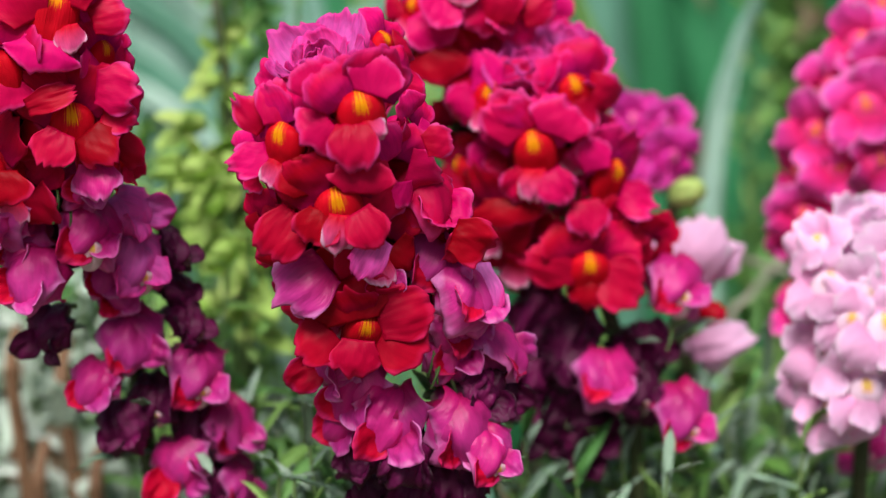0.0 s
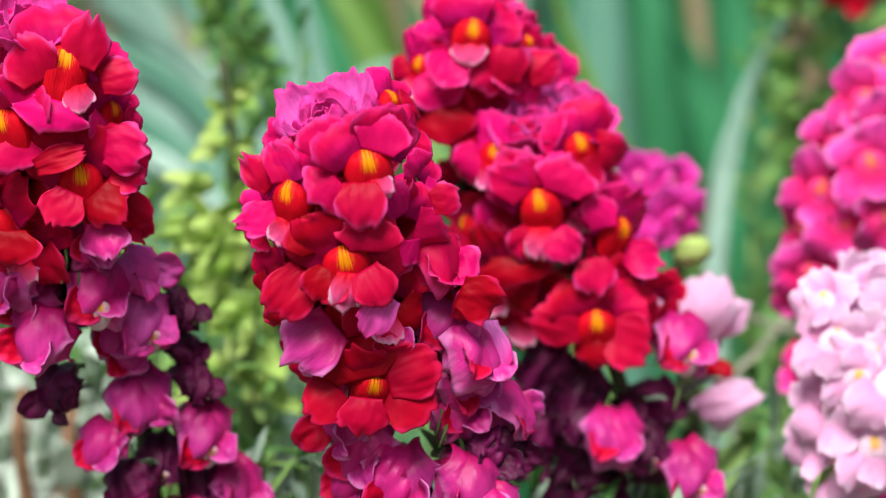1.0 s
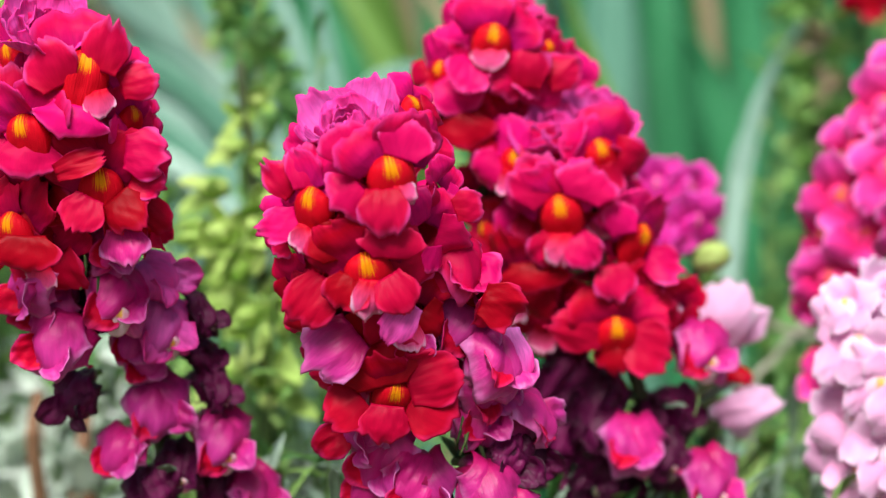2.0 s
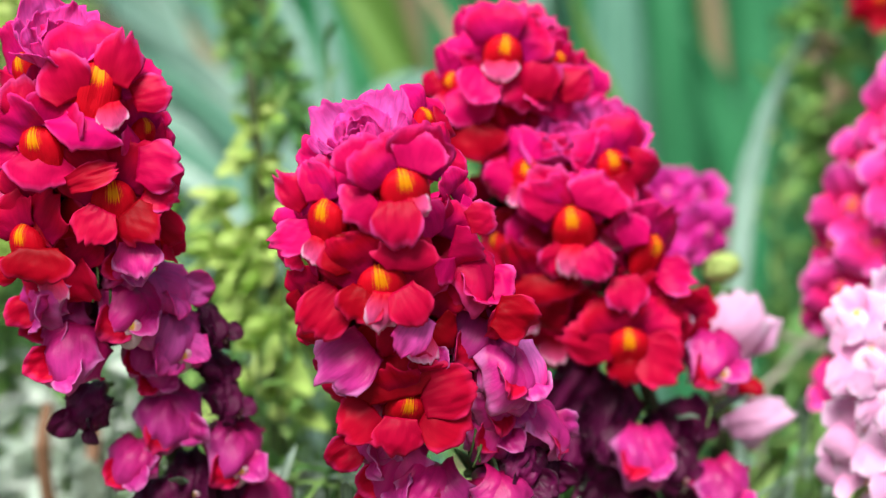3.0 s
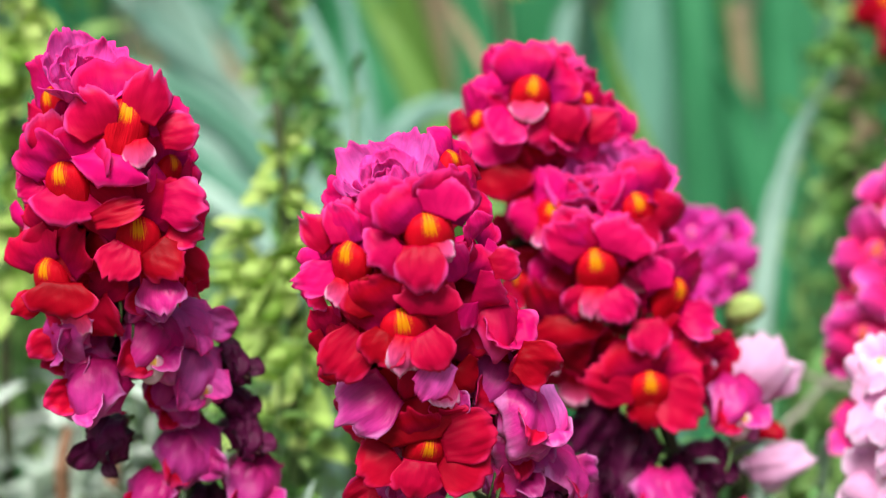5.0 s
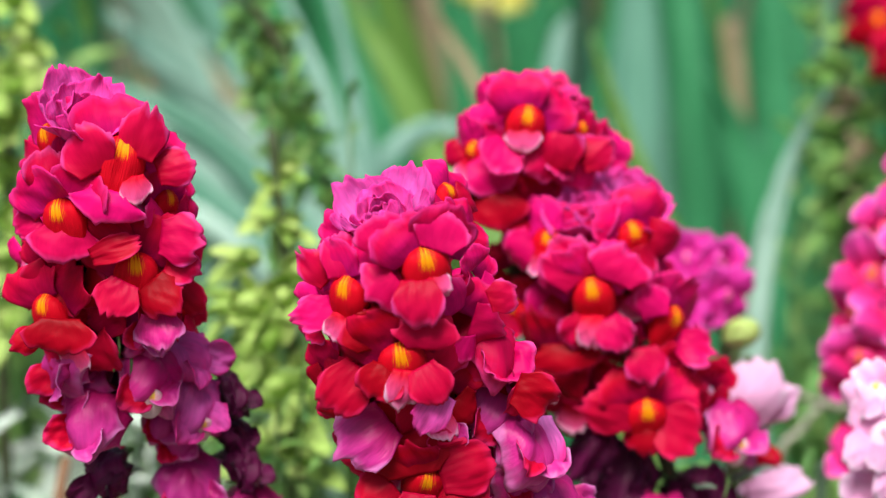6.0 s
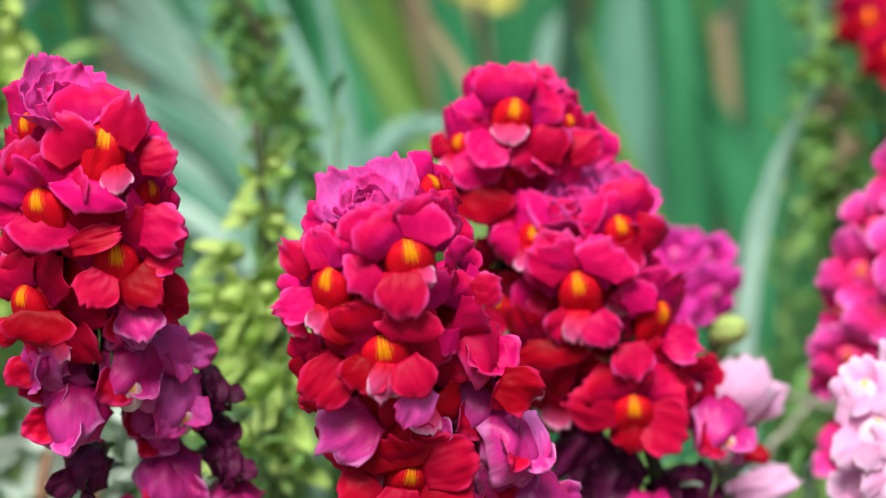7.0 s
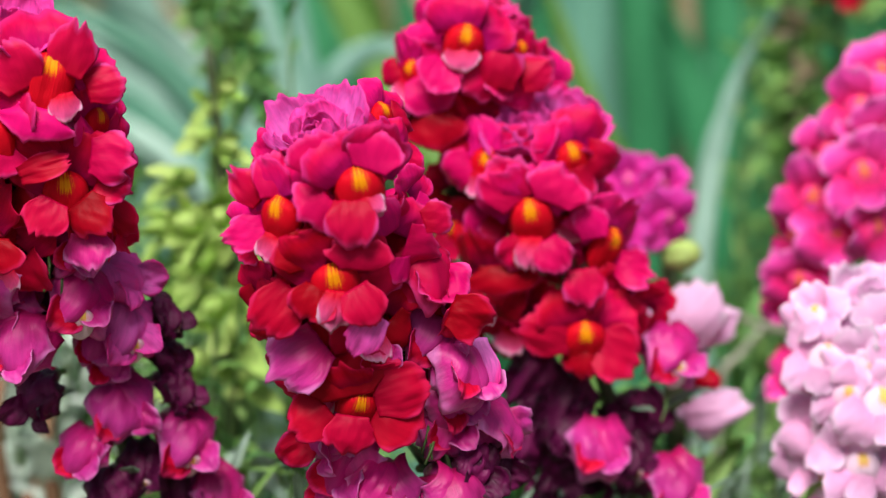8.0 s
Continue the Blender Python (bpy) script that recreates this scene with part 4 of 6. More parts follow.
hot_pink_plant = plant_base("snapdragon", (0.1824, 0.1794, 0.0000), "hot pink snapdragon spike in full bloom", "snapdragon", "snapdragons")
stem(hot_pink_plant, [(0.1824, 0.1794, 0.0000), (0.1824, 0.1794, 0.2659), (0.1790, 0.1925, 0.3439), (0.1823, 0.1953, 0.3882), (0.1950, 0.1977, 0.4315), (0.2096, 0.2083, 0.4676)], 0.0035, 0.0022)
flower(hot_pink_plant, "open", "pink", (0.2073, 0.2097, 0.4721), 0, 10, 0, 0.0284)
flower(hot_pink_plant, "open", "pink", (0.1978, 0.2008, 0.4596), -20, 5, 0, 0.0300)
flower(hot_pink_plant, "open", "pink", (0.2048, 0.1924, 0.4493), 20, 0, 0, 0.0300)
flower(hot_pink_plant, "open", "pink", (0.1881, 0.2005, 0.4406), -35, 0, 0, 0.0284)
flower(hot_pink_plant, "open", "pink", (0.1965, 0.1833, 0.4360), 5, 0, 0, 0.0332)
flower(hot_pink_plant, "open", "pink", (0.1798, 0.1903, 0.4238), -30, 0, 0, 0.0316)
flower(hot_pink_plant, "open", "pink", (0.1997, 0.1818, 0.4136), 30, 0, 0, 0.0300)
flower(hot_pink_plant, "open", "pink", (0.1744, 0.1957, 0.4067), -40, -5, 0, 0.0228)
flower(hot_pink_plant, "open", "pink", (0.1867, 0.1862, 0.4103), 0, 0, 0, 0.0300)
flower(hot_pink_plant, "open", "pink", (0.1766, 0.1905, 0.3896), -20, -10, 0, 0.0300)
flower(hot_pink_plant, "open", "pink", (0.1712, 0.1978, 0.3789), -40, -20, 0, 0.0202)
flower(hot_pink_plant, "closed", "pink", (0.1733, 0.1892, 0.3502), -30, -5, 0, 0.0313)
flower(hot_pink_plant, "closed", "pink", (0.1790, 0.1812, 0.3237), -30, -5, 0, 0.0276)
flower(hot_pink_plant, "closed", "pink", (0.1971, 0.1590, 0.3027), 0, -10, 0, 0.0331)

blush_plant = plant_base("snapdragon", (0.1871, 0.1134, 0.0000), "pale blush pink snapdragon spike with yellow throats", "snapdragon", "snapdragons")
stem(blush_plant, [(0.1871, 0.1134, 0.0000), (0.1871, 0.1134, 0.2897), (0.1877, 0.1170, 0.3364), (0.1871, 0.1190, 0.3778), (0.1897, 0.1278, 0.4072)], 0.0035, 0.0022)
flower(blush_plant, "crest", "blush", (0.1885, 0.1162, 0.4033), 10, -22, 0, 0.0302)
flower(blush_plant, "open", "blush", (0.1648, 0.1052, 0.4005), -40, 31, 0, 0.0228)
flower(blush_plant, "open", "blush", (0.1675, 0.0958, 0.3866), -20, 21, 0, 0.0316)
flower(blush_plant, "open", "blush", (0.1862, 0.0862, 0.3728), 5, 16, 0, 0.0348)
flower(blush_plant, "open", "blush", (0.1708, 0.0934, 0.3615), -30, 16, 0, 0.0332)
flower(blush_plant, "open", "blush", (0.1803, 0.0849, 0.3509), 0, 11, 0, 0.0316)
flower(blush_plant, "open", "blush", (0.1705, 0.0919, 0.3391), -20, 6, 0, 0.0284)
flower(blush_plant, "open", "blush", (0.1926, 0.1023, 0.3921), 30, 21, 0, 0.0332)
flower(blush_plant, "open", "blush", (0.1965, 0.0981, 0.3434), 40, 11, 0, 0.0265)

magenta_plant = plant_base("snapdragon", (0.1301, 0.2264, 0.0000), "small magenta snapdragon spike with a green bud", "snapdragon", "snapdragons")
stem(magenta_plant, [(0.1301, 0.2264, 0.0000), (0.1301, 0.2264, 0.2462), (0.1284, 0.2283, 0.3219), (0.1247, 0.2313, 0.3839), (0.1194, 0.2350, 0.4136)], 0.0035, 0.0022)
flower(magenta_plant, "open", "magenta", (0.1081, 0.2317, 0.4202), -25, 5, 0, 0.0240)
flower(magenta_plant, "open", "magenta", (0.1196, 0.2312, 0.4186), 25, 5, 0, 0.0220)
flower(magenta_plant, "open", "magenta", (0.1202, 0.2217, 0.4070), 30, -5, 0, 0.0240)
flower(magenta_plant, "closed", "magenta", (0.1138, 0.2267, 0.4031), -10, 0, 0, 0.0276)
flower(magenta_plant, "bud", "green", (0.1275, 0.2035, 0.3960), 30, 20, 0, 0.0200)
flower(magenta_plant, "closed", "magenta", (0.1080, 0.2114, 0.3693), 0, 0, 0, 0.0276)

pale_pink_plant = plant_base("snapdragon", (0.1273, 0.1618, 0.0000), "pale pink snapdragon with few spent flowers", "snapdragon", "snapdragons")
stem(pale_pink_plant, [(0.1273, 0.1618, 0.0000), (0.1273, 0.1618, 0.2744), (0.1241, 0.1648, 0.3191), (0.1234, 0.1689, 0.3673), (0.1283, 0.1768, 0.3940)], 0.0035, 0.0022)
flower(pale_pink_plant, "closed", "blush", (0.1263, 0.1750, 0.3764), 30, 20, 0, 0.0300)
flower(pale_pink_plant, "closed", "blush", (0.1025, 0.1722, 0.3775), -30, 0, 0, 0.0276)
flower(pale_pink_plant, "closed", "blush", (0.1324, 0.1500, 0.3462), 60, 0, 0, 0.0200)
flower(pale_pink_plant, "bud", "red", (0.1304, 0.1461, 0.3613), 40, -10, 0, 0.0160)

lemon_plant = plant_base("lemon_flower", (0.0511, 0.8428, 0.0000), "pale yellow flower far back among strap leaves", "flower", "")
stem(lemon_plant, [(0.0511, 0.8428, 0.0000), (0.0511, 0.8428, 0.1998), (0.0412, 0.8354, 0.3718), (0.0327, 0.8076, 0.4649)], 0.0035, 0.0022)
flower(lemon_plant, "open", "lemon", (0.0280, 0.8078, 0.4656), -20, 10, 0, 0.0316)
flower(lemon_plant, "open", "lemon", (0.0477, 0.8062, 0.4595), 30, 5, 0, 0.0284)

corner_plant = plant_base("snapdragon", (0.2639, 0.5071, 0.0000), "deep red snapdragon spike far back among foliage", "snapdragon", "snapdragons")
stem(corner_plant, [(0.2639, 0.5071, 0.0000), (0.2639, 0.5071, 0.3016), (0.2497, 0.4903, 0.4369), (0.2432, 0.4743, 0.4954)], 0.0035, 0.0022)
flower(corner_plant, "open", "red", (0.2314, 0.4529, 0.4924), -10, 0, 0, 0.0316)
flower(corner_plant, "open", "red", (0.2418, 0.4485, 0.4750), 10, 0, 0, 0.0316)
flower(corner_plant, "open", "red", (0.2448, 0.4574, 0.5097), 10, 0, 0, 0.0316)
flower(corner_plant, "open", "red", (0.2371, 0.4781, 0.5101), -10, 0, 0, 0.0284)

pod_plant = plant_base("seeding_snapdragon", (-0.0647, 0.2234, 0.0000), "seeding snapdragon stalk with pale green pods", "flower stalk", "")
stem(pod_plant, [(-0.0647, 0.2234, 0.0000), (-0.0647, 0.2234, 0.3198), (-0.0646, 0.2204, 0.3885), (-0.0682, 0.2313, 0.4310), (-0.0731, 0.2428, 0.4759)], 0.004, 0.002)
flower(pod_plant, "pod", "pod", (-0.0839, 0.2147, 0.4265), -60, 10, 0, 0.018)
flower(pod_plant, "pod", "pod", (-0.0798, 0.2051, 0.4093), -40, 10, 0, 0.022)
flower(pod_plant, "pod", "pod", (-0.0911, 0.2093, 0.4056), -70, 10, 0, 0.018)
flower(pod_plant, "pod", "pod", (-0.0599, 0.2135, 0.4219), 40, 10, 0, 0.020)
flower(pod_plant, "pod", "pod", (-0.0566, 0.2084, 0.3820), 30, 10, 0, 0.024)
flower(pod_plant, "pod", "pod", (-0.0607, 0.1941, 0.3665), 10, 10, 0, 0.024)
flower(pod_plant, "pod", "pod", (-0.0739, 0.2012, 0.3943), -20, 10, 0, 0.022)
flower(pod_plant, "pod", "pod", (-0.0819, 0.2096, 0.3867), -60, 10, 0, 0.020)
flower(pod_plant, "pod", "pod", (-0.0536, 0.2228, 0.3979), 50, 10, 0, 0.018)
flower(pod_plant, "pod", "pod", (-0.0691, 0.1965, 0.3758), -30, 10, 0, 0.022)
flower(pod_plant, "pod", "pod", (-0.0487, 0.2149, 0.3672), 60, 10, 0, 0.018)
flower(pod_plant, "pod", "pod", (-0.0667, 0.2060, 0.4127), 0, 10, 0, 0.020)
flower(pod_plant, "pod", "pod", (-0.0751, 0.2289, 0.4416), -40, 10, 0, 0.014)
flower(pod_plant, "pod", "pod", (-0.0642, 0.2276, 0.4369), 40, 10, 0, 0.014)
flower(pod_plant, "pod", "pod", (-0.0731, 0.2368, 0.4523), -20, 10, 0, 0.012)
flower(pod_plant, "pod", "pod", (-0.0658, 0.2386, 0.4594), 40, 10, 0, 0.012)
flower(pod_plant, "pod", "pod", (-0.0779, 0.1953, 0.3510), -40, 10, 0, 0.022)
flower(pod_plant, "pod", "pod", (-0.0575, 0.1941, 0.3463), 30, 10, 0, 0.022)

budding_plant = plant_base("budding_stalk", (-0.0457, 0.3736, 0.0000), "tall green stalk with small dark leaflets", "flower stalk", "")
stem(budding_plant, [(-0.0457, 0.3736, 0.0000), (-0.0457, 0.3736, 0.3420), (-0.0534, 0.3699, 0.4079), (-0.0668, 0.3727, 0.4589), (-0.0828, 0.3725, 0.4982), (-0.1077, 0.3808, 0.5303)], 0.004, 0.002)
flower(budding_plant, "pod", "leafy", (-0.0905, 0.3759, 0.5116), 50, 10, 0, 0.015)
flower(budding_plant, "pod", "leafy", (-0.1007, 0.3793, 0.5045), -50, 10, 0, 0.018)
flower(budding_plant, "pod", "lime", (-0.0864, 0.3826, 0.4973), 50, 10, 0, 0.021)
flower(budding_plant, "pod", "leafy", (-0.0952, 0.3710, 0.4923), -50, 10, 0, 0.015)
flower(budding_plant, "pod", "leafy", (-0.0807, 0.3742, 0.4848), 50, 10, 0, 0.018)
flower(budding_plant, "pod", "lime", (-0.0909, 0.3775, 0.4775), -50, 10, 0, 0.021)
flower(budding_plant, "pod", "leafy", (-0.0753, 0.3659, 0.4728), 50, 10, 0, 0.015)
flower(budding_plant, "pod", "leafy", (-0.0851, 0.3692, 0.4652), -50, 10, 0, 0.018)
flower(budding_plant, "pod", "lime", (-0.0707, 0.3724, 0.4578), 50, 10, 0, 0.021)
flower(budding_plant, "pod", "leafy", (-0.0797, 0.3609, 0.4532), -50, 10, 0, 0.015)
flower(budding_plant, "pod", "leafy", (-0.0654, 0.3642, 0.4458), 50, 10, 0, 0.018)
flower(budding_plant, "pod", "lime", (-0.0752, 0.3673, 0.4381), -50, 10, 0, 0.021)
flower(budding_plant, "pod", "leafy", (-0.0598, 0.3559, 0.4337), 50, 10, 0, 0.015)
flower(budding_plant, "pod", "leafy", (-0.0698, 0.3591, 0.4262), -50, 10, 0, 0.018)
flower(budding_plant, "pod", "lime", (-0.0551, 0.3622, 0.4183), 50, 10, 0, 0.021)

right_stalk = plant_base("budding_stalk", (0.2339, 0.4801, 0.0000), "green leafy stalk with browning tips", "flower stalk", "")
stem(right_stalk, [(0.2339, 0.4801, 0.0000), (0.2339, 0.4801, 0.2764), (0.2268, 0.4845, 0.3741), (0.2216, 0.4942, 0.4520), (0.2185, 0.5105, 0.5154)], 0.004, 0.002)
flower(right_stalk, "pod", "lime", (0.2043, 0.4936, 0.4896), 60, 10, 0, 0.018)
flower(right_stalk, "pod", "lime", (0.2226, 0.5013, 0.4797), -60, 10, 0, 0.018)
flower(right_stalk, "pod", "lime", (0.2412, 0.5091, 0.4697), 60, 10, 0, 0.018)
flower(right_stalk, "pod", "lime", (0.2194, 0.4871, 0.4645), -60, 10, 0, 0.018)
flower(right_stalk, "pod", "lime", (0.2379, 0.4948, 0.4544), 60, 10, 0, 0.018)
flower(right_stalk, "pod", "lime", (0.2220, 0.5025, 0.4441), -60, 10, 0, 0.018)
flower(right_stalk, "pod", "lime", (0.2346, 0.4806, 0.4393), 60, 10, 0, 0.018)
flower(right_stalk, "pod", "lime", (0.2189, 0.4883, 0.4290), -60, 10, 0, 0.018)
flower(right_stalk, "pod", "lime", (0.2374, 0.4959, 0.4186), 60, 10, 0, 0.018)
flower(right_stalk, "pod", "lime", (0.2157, 0.4742, 0.4142), -60, 10, 0, 0.018)
flower(right_stalk, "pod", "lime", (0.2341, 0.4818, 0.4037), 60, 10, 0, 0.018)
flower(right_stalk, "pod", "lime", (0.2183, 0.4894, 0.3930), -60, 10, 0, 0.018)
flower(right_stalk, "pod", "lime", (0.2309, 0.4677, 0.3890), 60, 10, 0, 0.018)
flower(right_stalk, "pod", "lime", (0.2151, 0.4753, 0.3783), -60, 10, 0, 0.018)
flower(right_stalk, "pod", "lime", (0.2025, 0.4760, 0.4613), 60, 10, 0, 0.016)
flower(right_stalk, "pod", "dry", (0.2262, 0.4824, 0.4462), -60, 10, 0, 0.016)
flower(right_stalk, "pod", "lime", (0.2098, 0.4888, 0.4308), 60, 10, 0, 0.016)
flower(right_stalk, "pod", "dry", (0.2279, 0.4657, 0.4213), -60, 10, 0, 0.016)
flower(right_stalk, "pod", "lime", (0.2117, 0.4721, 0.4058), 60, 10, 0, 0.016)
flower(right_stalk, "pod", "dry", (0.2357, 0.4783, 0.3901), -60, 10, 0, 0.016)

left_stalk = plant_base("budding_stalk", (-0.2127, 0.3184, 0.0000), "pale green budding stalk at the bed's edge", "flower stalk", "")
stem(left_stalk, [(-0.2127, 0.3184, 0.0000), (-0.2127, 0.3184, 0.2865), (-0.2086, 0.3232, 0.3856), (-0.2018, 0.3237, 0.4680), (-0.1991, 0.3329, 0.5041)], 0.004, 0.002)
flower(left_stalk, "pod", "pod", (-0.1918, 0.3194, 0.4916), 30, 10, 0, 0.022)
flower(left_stalk, "pod", "pod", (-0.1977, 0.3072, 0.4844), -10, 10, 0, 0.022)
flower(left_stalk, "pod", "pod", (-0.1912, 0.3263, 0.4784), 50, 10, 0, 0.018)
flower(left_stalk, "pod", "pod", (-0.2024, 0.3132, 0.4674), 0, 10, 0, 0.022)
flower(left_stalk, "pod", "pod", (-0.1965, 0.3329, 0.5041), 20, 10, 0, 0.018)
flower(left_stalk, "pod", "pod", (-0.2058, 0.3171, 0.4423), -20, 10, 0, 0.022)
flower(left_stalk, "pod", "pod", (-0.1991, 0.3111, 0.4192), 20, 10, 0, 0.022)
flower(left_stalk, "pod", "pod", (-0.2044, 0.3072, 0.4037), 0, 10, 0, 0.020)
flower(left_stalk, "pod", "pod", (-0.2018, 0.3376, 0.5221), 0, 10, 0, 0.020)
flower(left_stalk, "pod", "pod", (-0.2057, 0.2999, 0.3754), 10, 10, 0, 0.022)
flower(left_stalk, "pod", "pod", (-0.1964, 0.3025, 0.3857), 40, 10, 0, 0.018)
leaf(middle_plant, (0.0221, 0.0338, 0.3825), -30, 30, 0.022, "stem")
leaf(middle_plant, (0.0181, 0.0286, 0.3824), 30, 40, 0.018, "stem")
leaf(middle_plant, (0.0279, 0.0357, 0.3370), 60, 10, 0.028, "stem")
leaf(middle_plant, (-0.0163, 0.0352, 0.3335), -60, 20, 0.028, "stem")
leaf(middle_plant, (0.0159, 0.0446, 0.3312), 20, -20, 0.028, "stem")
leaf(side_plant, (0.0941, 0.1194, 0.3578), 30, 20, 0.024, "stem")
leaf(side_plant, (0.1096, 0.1198, 0.3598), 60, 40, 0.026, "stem")
leaf(side_plant, (0.1008, 0.1119, 0.3157), 40, 10, 0.028, "stem")
leaf(side_plant, (0.1254, 0.1141, 0.3240), 60, 20, 0.028, "stem")
leaf(side_plant, (0.0808, 0.1109, 0.3115), -30, 0, 0.028, "stem")
leaf(far_side_plant, (-0.0806, 0.0624, 0.3516), -20, 10, 0.030, "stem")
leaf(far_side_plant, (-0.0710, 0.0639, 0.3398), 20, 0, 0.030, "stem")
leaf(far_side_plant, (-0.0862, 0.0682, 0.3360), -40, 20, 0.040, "stem")
leaf(far_side_plant, (-0.1091, 0.0723, 0.3834), -10, 0, 0.040, "stem")
leaf(middle_plant, (-0.0023, 0.0248, 0.4384), -180, 18, 0.0166, "mid")
leaf(middle_plant, (-0.0009, 0.0245, 0.4351), -43, 14, 0.0140, "mid")
leaf(middle_plant, (0.0005, 0.0242, 0.4318), 94, 41, 0.0181, "mid")
leaf(middle_plant, (0.0020, 0.0240, 0.4284), -129, 40, 0.0172, "mid")
leaf(middle_plant, (0.0034, 0.0237, 0.4251), 8, 23, 0.0128, "mid")
leaf(middle_plant, (0.0049, 0.0234, 0.4217), 145, 11, 0.0191, "mid")
leaf(middle_plant, (0.0063, 0.0231, 0.4184), -78, 34, 0.0155, "mid")
leaf(middle_plant, (0.0078, 0.0228, 0.4150), 59, 10, 0.0176, "mid")
leaf(middle_plant, (0.0091, 0.0237, 0.4104), -164, 27, 0.0178, "mid")
leaf(middle_plant, (0.0104, 0.0245, 0.4058), -27, 24, 0.0167, "mid")
leaf(middle_plant, (0.0118, 0.0254, 0.4012), 110, 16, 0.0192, "mid")
leaf(middle_plant, (0.0131, 0.0262, 0.3965), -113, 11, 0.0122, "mid")
leaf(middle_plant, (0.0144, 0.0270, 0.3918), 24, 44, 0.0121, "mid")
leaf(middle_plant, (0.0158, 0.0278, 0.3871), 161, 34, 0.0175, "mid")
leaf(middle_plant, (0.0171, 0.0286, 0.3824), -62, 37, 0.0178, "mid")
leaf(middle_plant, (0.0181, 0.0294, 0.3752), 75, 43, 0.0138, "mid")
leaf(middle_plant, (0.0190, 0.0302, 0.3680), -148, 38, 0.0195, "mid")
leaf(middle_plant, (0.0200, 0.0310, 0.3608), -11, 45, 0.0139, "mid")
leaf(middle_plant, (0.0209, 0.0318, 0.3535), 126, 24, 0.0174, "mid")
leaf(middle_plant, (0.0219, 0.0326, 0.3461), -97, 39, 0.0196, "mid")
leaf(middle_plant, (0.0228, 0.0333, 0.3387), 40, 11, 0.0153, "mid")
leaf(middle_plant, (0.0238, 0.0341, 0.3313), 177, 45, 0.0194, "mid")
leaf(side_plant, (0.0694, 0.1231, 0.4211), -180, 13, 0.0127, "mid")
leaf(side_plant, (0.0704, 0.1229, 0.4180), -43, 33, 0.0187, "mid")
leaf(side_plant, (0.0713, 0.1227, 0.4148), 94, 29, 0.0140, "mid")
leaf(side_plant, (0.0723, 0.1224, 0.4116), -129, 23, 0.0169, "mid")
leaf(side_plant, (0.0732, 0.1222, 0.4085), 8, 47, 0.0174, "mid")
leaf(side_plant, (0.0742, 0.1220, 0.4053), 145, 37, 0.0171, "mid")
leaf(side_plant, (0.0751, 0.1218, 0.4021), -78, 42, 0.0196, "mid")
leaf(side_plant, (0.0761, 0.1215, 0.3989), 59, 44, 0.0195, "mid")
leaf(side_plant, (0.0780, 0.1214, 0.3934), -164, 42, 0.0141, "mid")
leaf(side_plant, (0.0799, 0.1212, 0.3879), -27, 12, 0.0190, "mid")
leaf(side_plant, (0.0819, 0.1210, 0.3823), 110, 33, 0.0157, "mid")
leaf(side_plant, (0.0838, 0.1208, 0.3768), -113, 30, 0.0193, "mid")
leaf(side_plant, (0.0858, 0.1206, 0.3712), 24, 37, 0.0191, "mid")
leaf(side_plant, (0.0877, 0.1203, 0.3656), 161, 43, 0.0133, "mid")
leaf(side_plant, (0.0897, 0.1201, 0.3600), -62, 21, 0.0139, "mid")
leaf(side_plant, (0.0911, 0.1196, 0.3508), 75, 11, 0.0134, "mid")
leaf(side_plant, (0.0925, 0.1190, 0.3415), -148, 21, 0.0131, "mid")
leaf(side_plant, (0.0938, 0.1185, 0.3322), -11, 42, 0.0149, "mid")
leaf(side_plant, (0.0952, 0.1179, 0.3229), 126, 42, 0.0174, "mid")
leaf(side_plant, (0.0966, 0.1173, 0.3135), -97, 21, 0.0200, "mid")
leaf(side_plant, (0.0980, 0.1167, 0.3041), 40, 38, 0.0184, "mid")
leaf(side_plant, (0.0994, 0.1160, 0.2946), 177, 43, 0.0193, "mid")
leaf(far_side_plant, (-0.1164, 0.0510, 0.4722), -180, 25, 0.0167, "mid")
leaf(far_side_plant, (-0.1161, 0.0511, 0.4701), -43, 18, 0.0150, "mid")
leaf(far_side_plant, (-0.1158, 0.0512, 0.4679), 94, 48, 0.0158, "mid")
leaf(far_side_plant, (-0.1155, 0.0514, 0.4658), -129, 47, 0.0125, "mid")
leaf(far_side_plant, (-0.1153, 0.0515, 0.4637), 8, 10, 0.0193, "mid")
leaf(far_side_plant, (-0.1150, 0.0516, 0.4615), 145, 40, 0.0141, "mid")
leaf(far_side_plant, (-0.1147, 0.0517, 0.4594), -78, 24, 0.0135, "mid")
leaf(far_side_plant, (-0.1144, 0.0518, 0.4573), 59, 40, 0.0163, "mid")
leaf(far_side_plant, (-0.1138, 0.0522, 0.4542), -164, 45, 0.0158, "mid")
leaf(far_side_plant, (-0.1124, 0.0529, 0.4492), -27, 50, 0.0189, "mid")
leaf(far_side_plant, (-0.1111, 0.0536, 0.4442), 110, 24, 0.0171, "mid")
leaf(far_side_plant, (-0.1097, 0.0544, 0.4391), -113, 43, 0.0151, "mid")
leaf(far_side_plant, (-0.1083, 0.0551, 0.4341), 24, 10, 0.0174, "mid")
leaf(far_side_plant, (-0.1069, 0.0558, 0.4290), 161, 14, 0.0133, "mid")
leaf(far_side_plant, (-0.1055, 0.0565, 0.4239), -62, 47, 0.0123, "mid")
leaf(far_side_plant, (-0.1041, 0.0572, 0.4188), 75, 11, 0.0186, "mid")
leaf(far_side_plant, (-0.1026, 0.0586, 0.4130), -148, 27, 0.0158, "mid")
leaf(far_side_plant, (-0.1009, 0.0604, 0.4069), -11, 34, 0.0177, "mid")
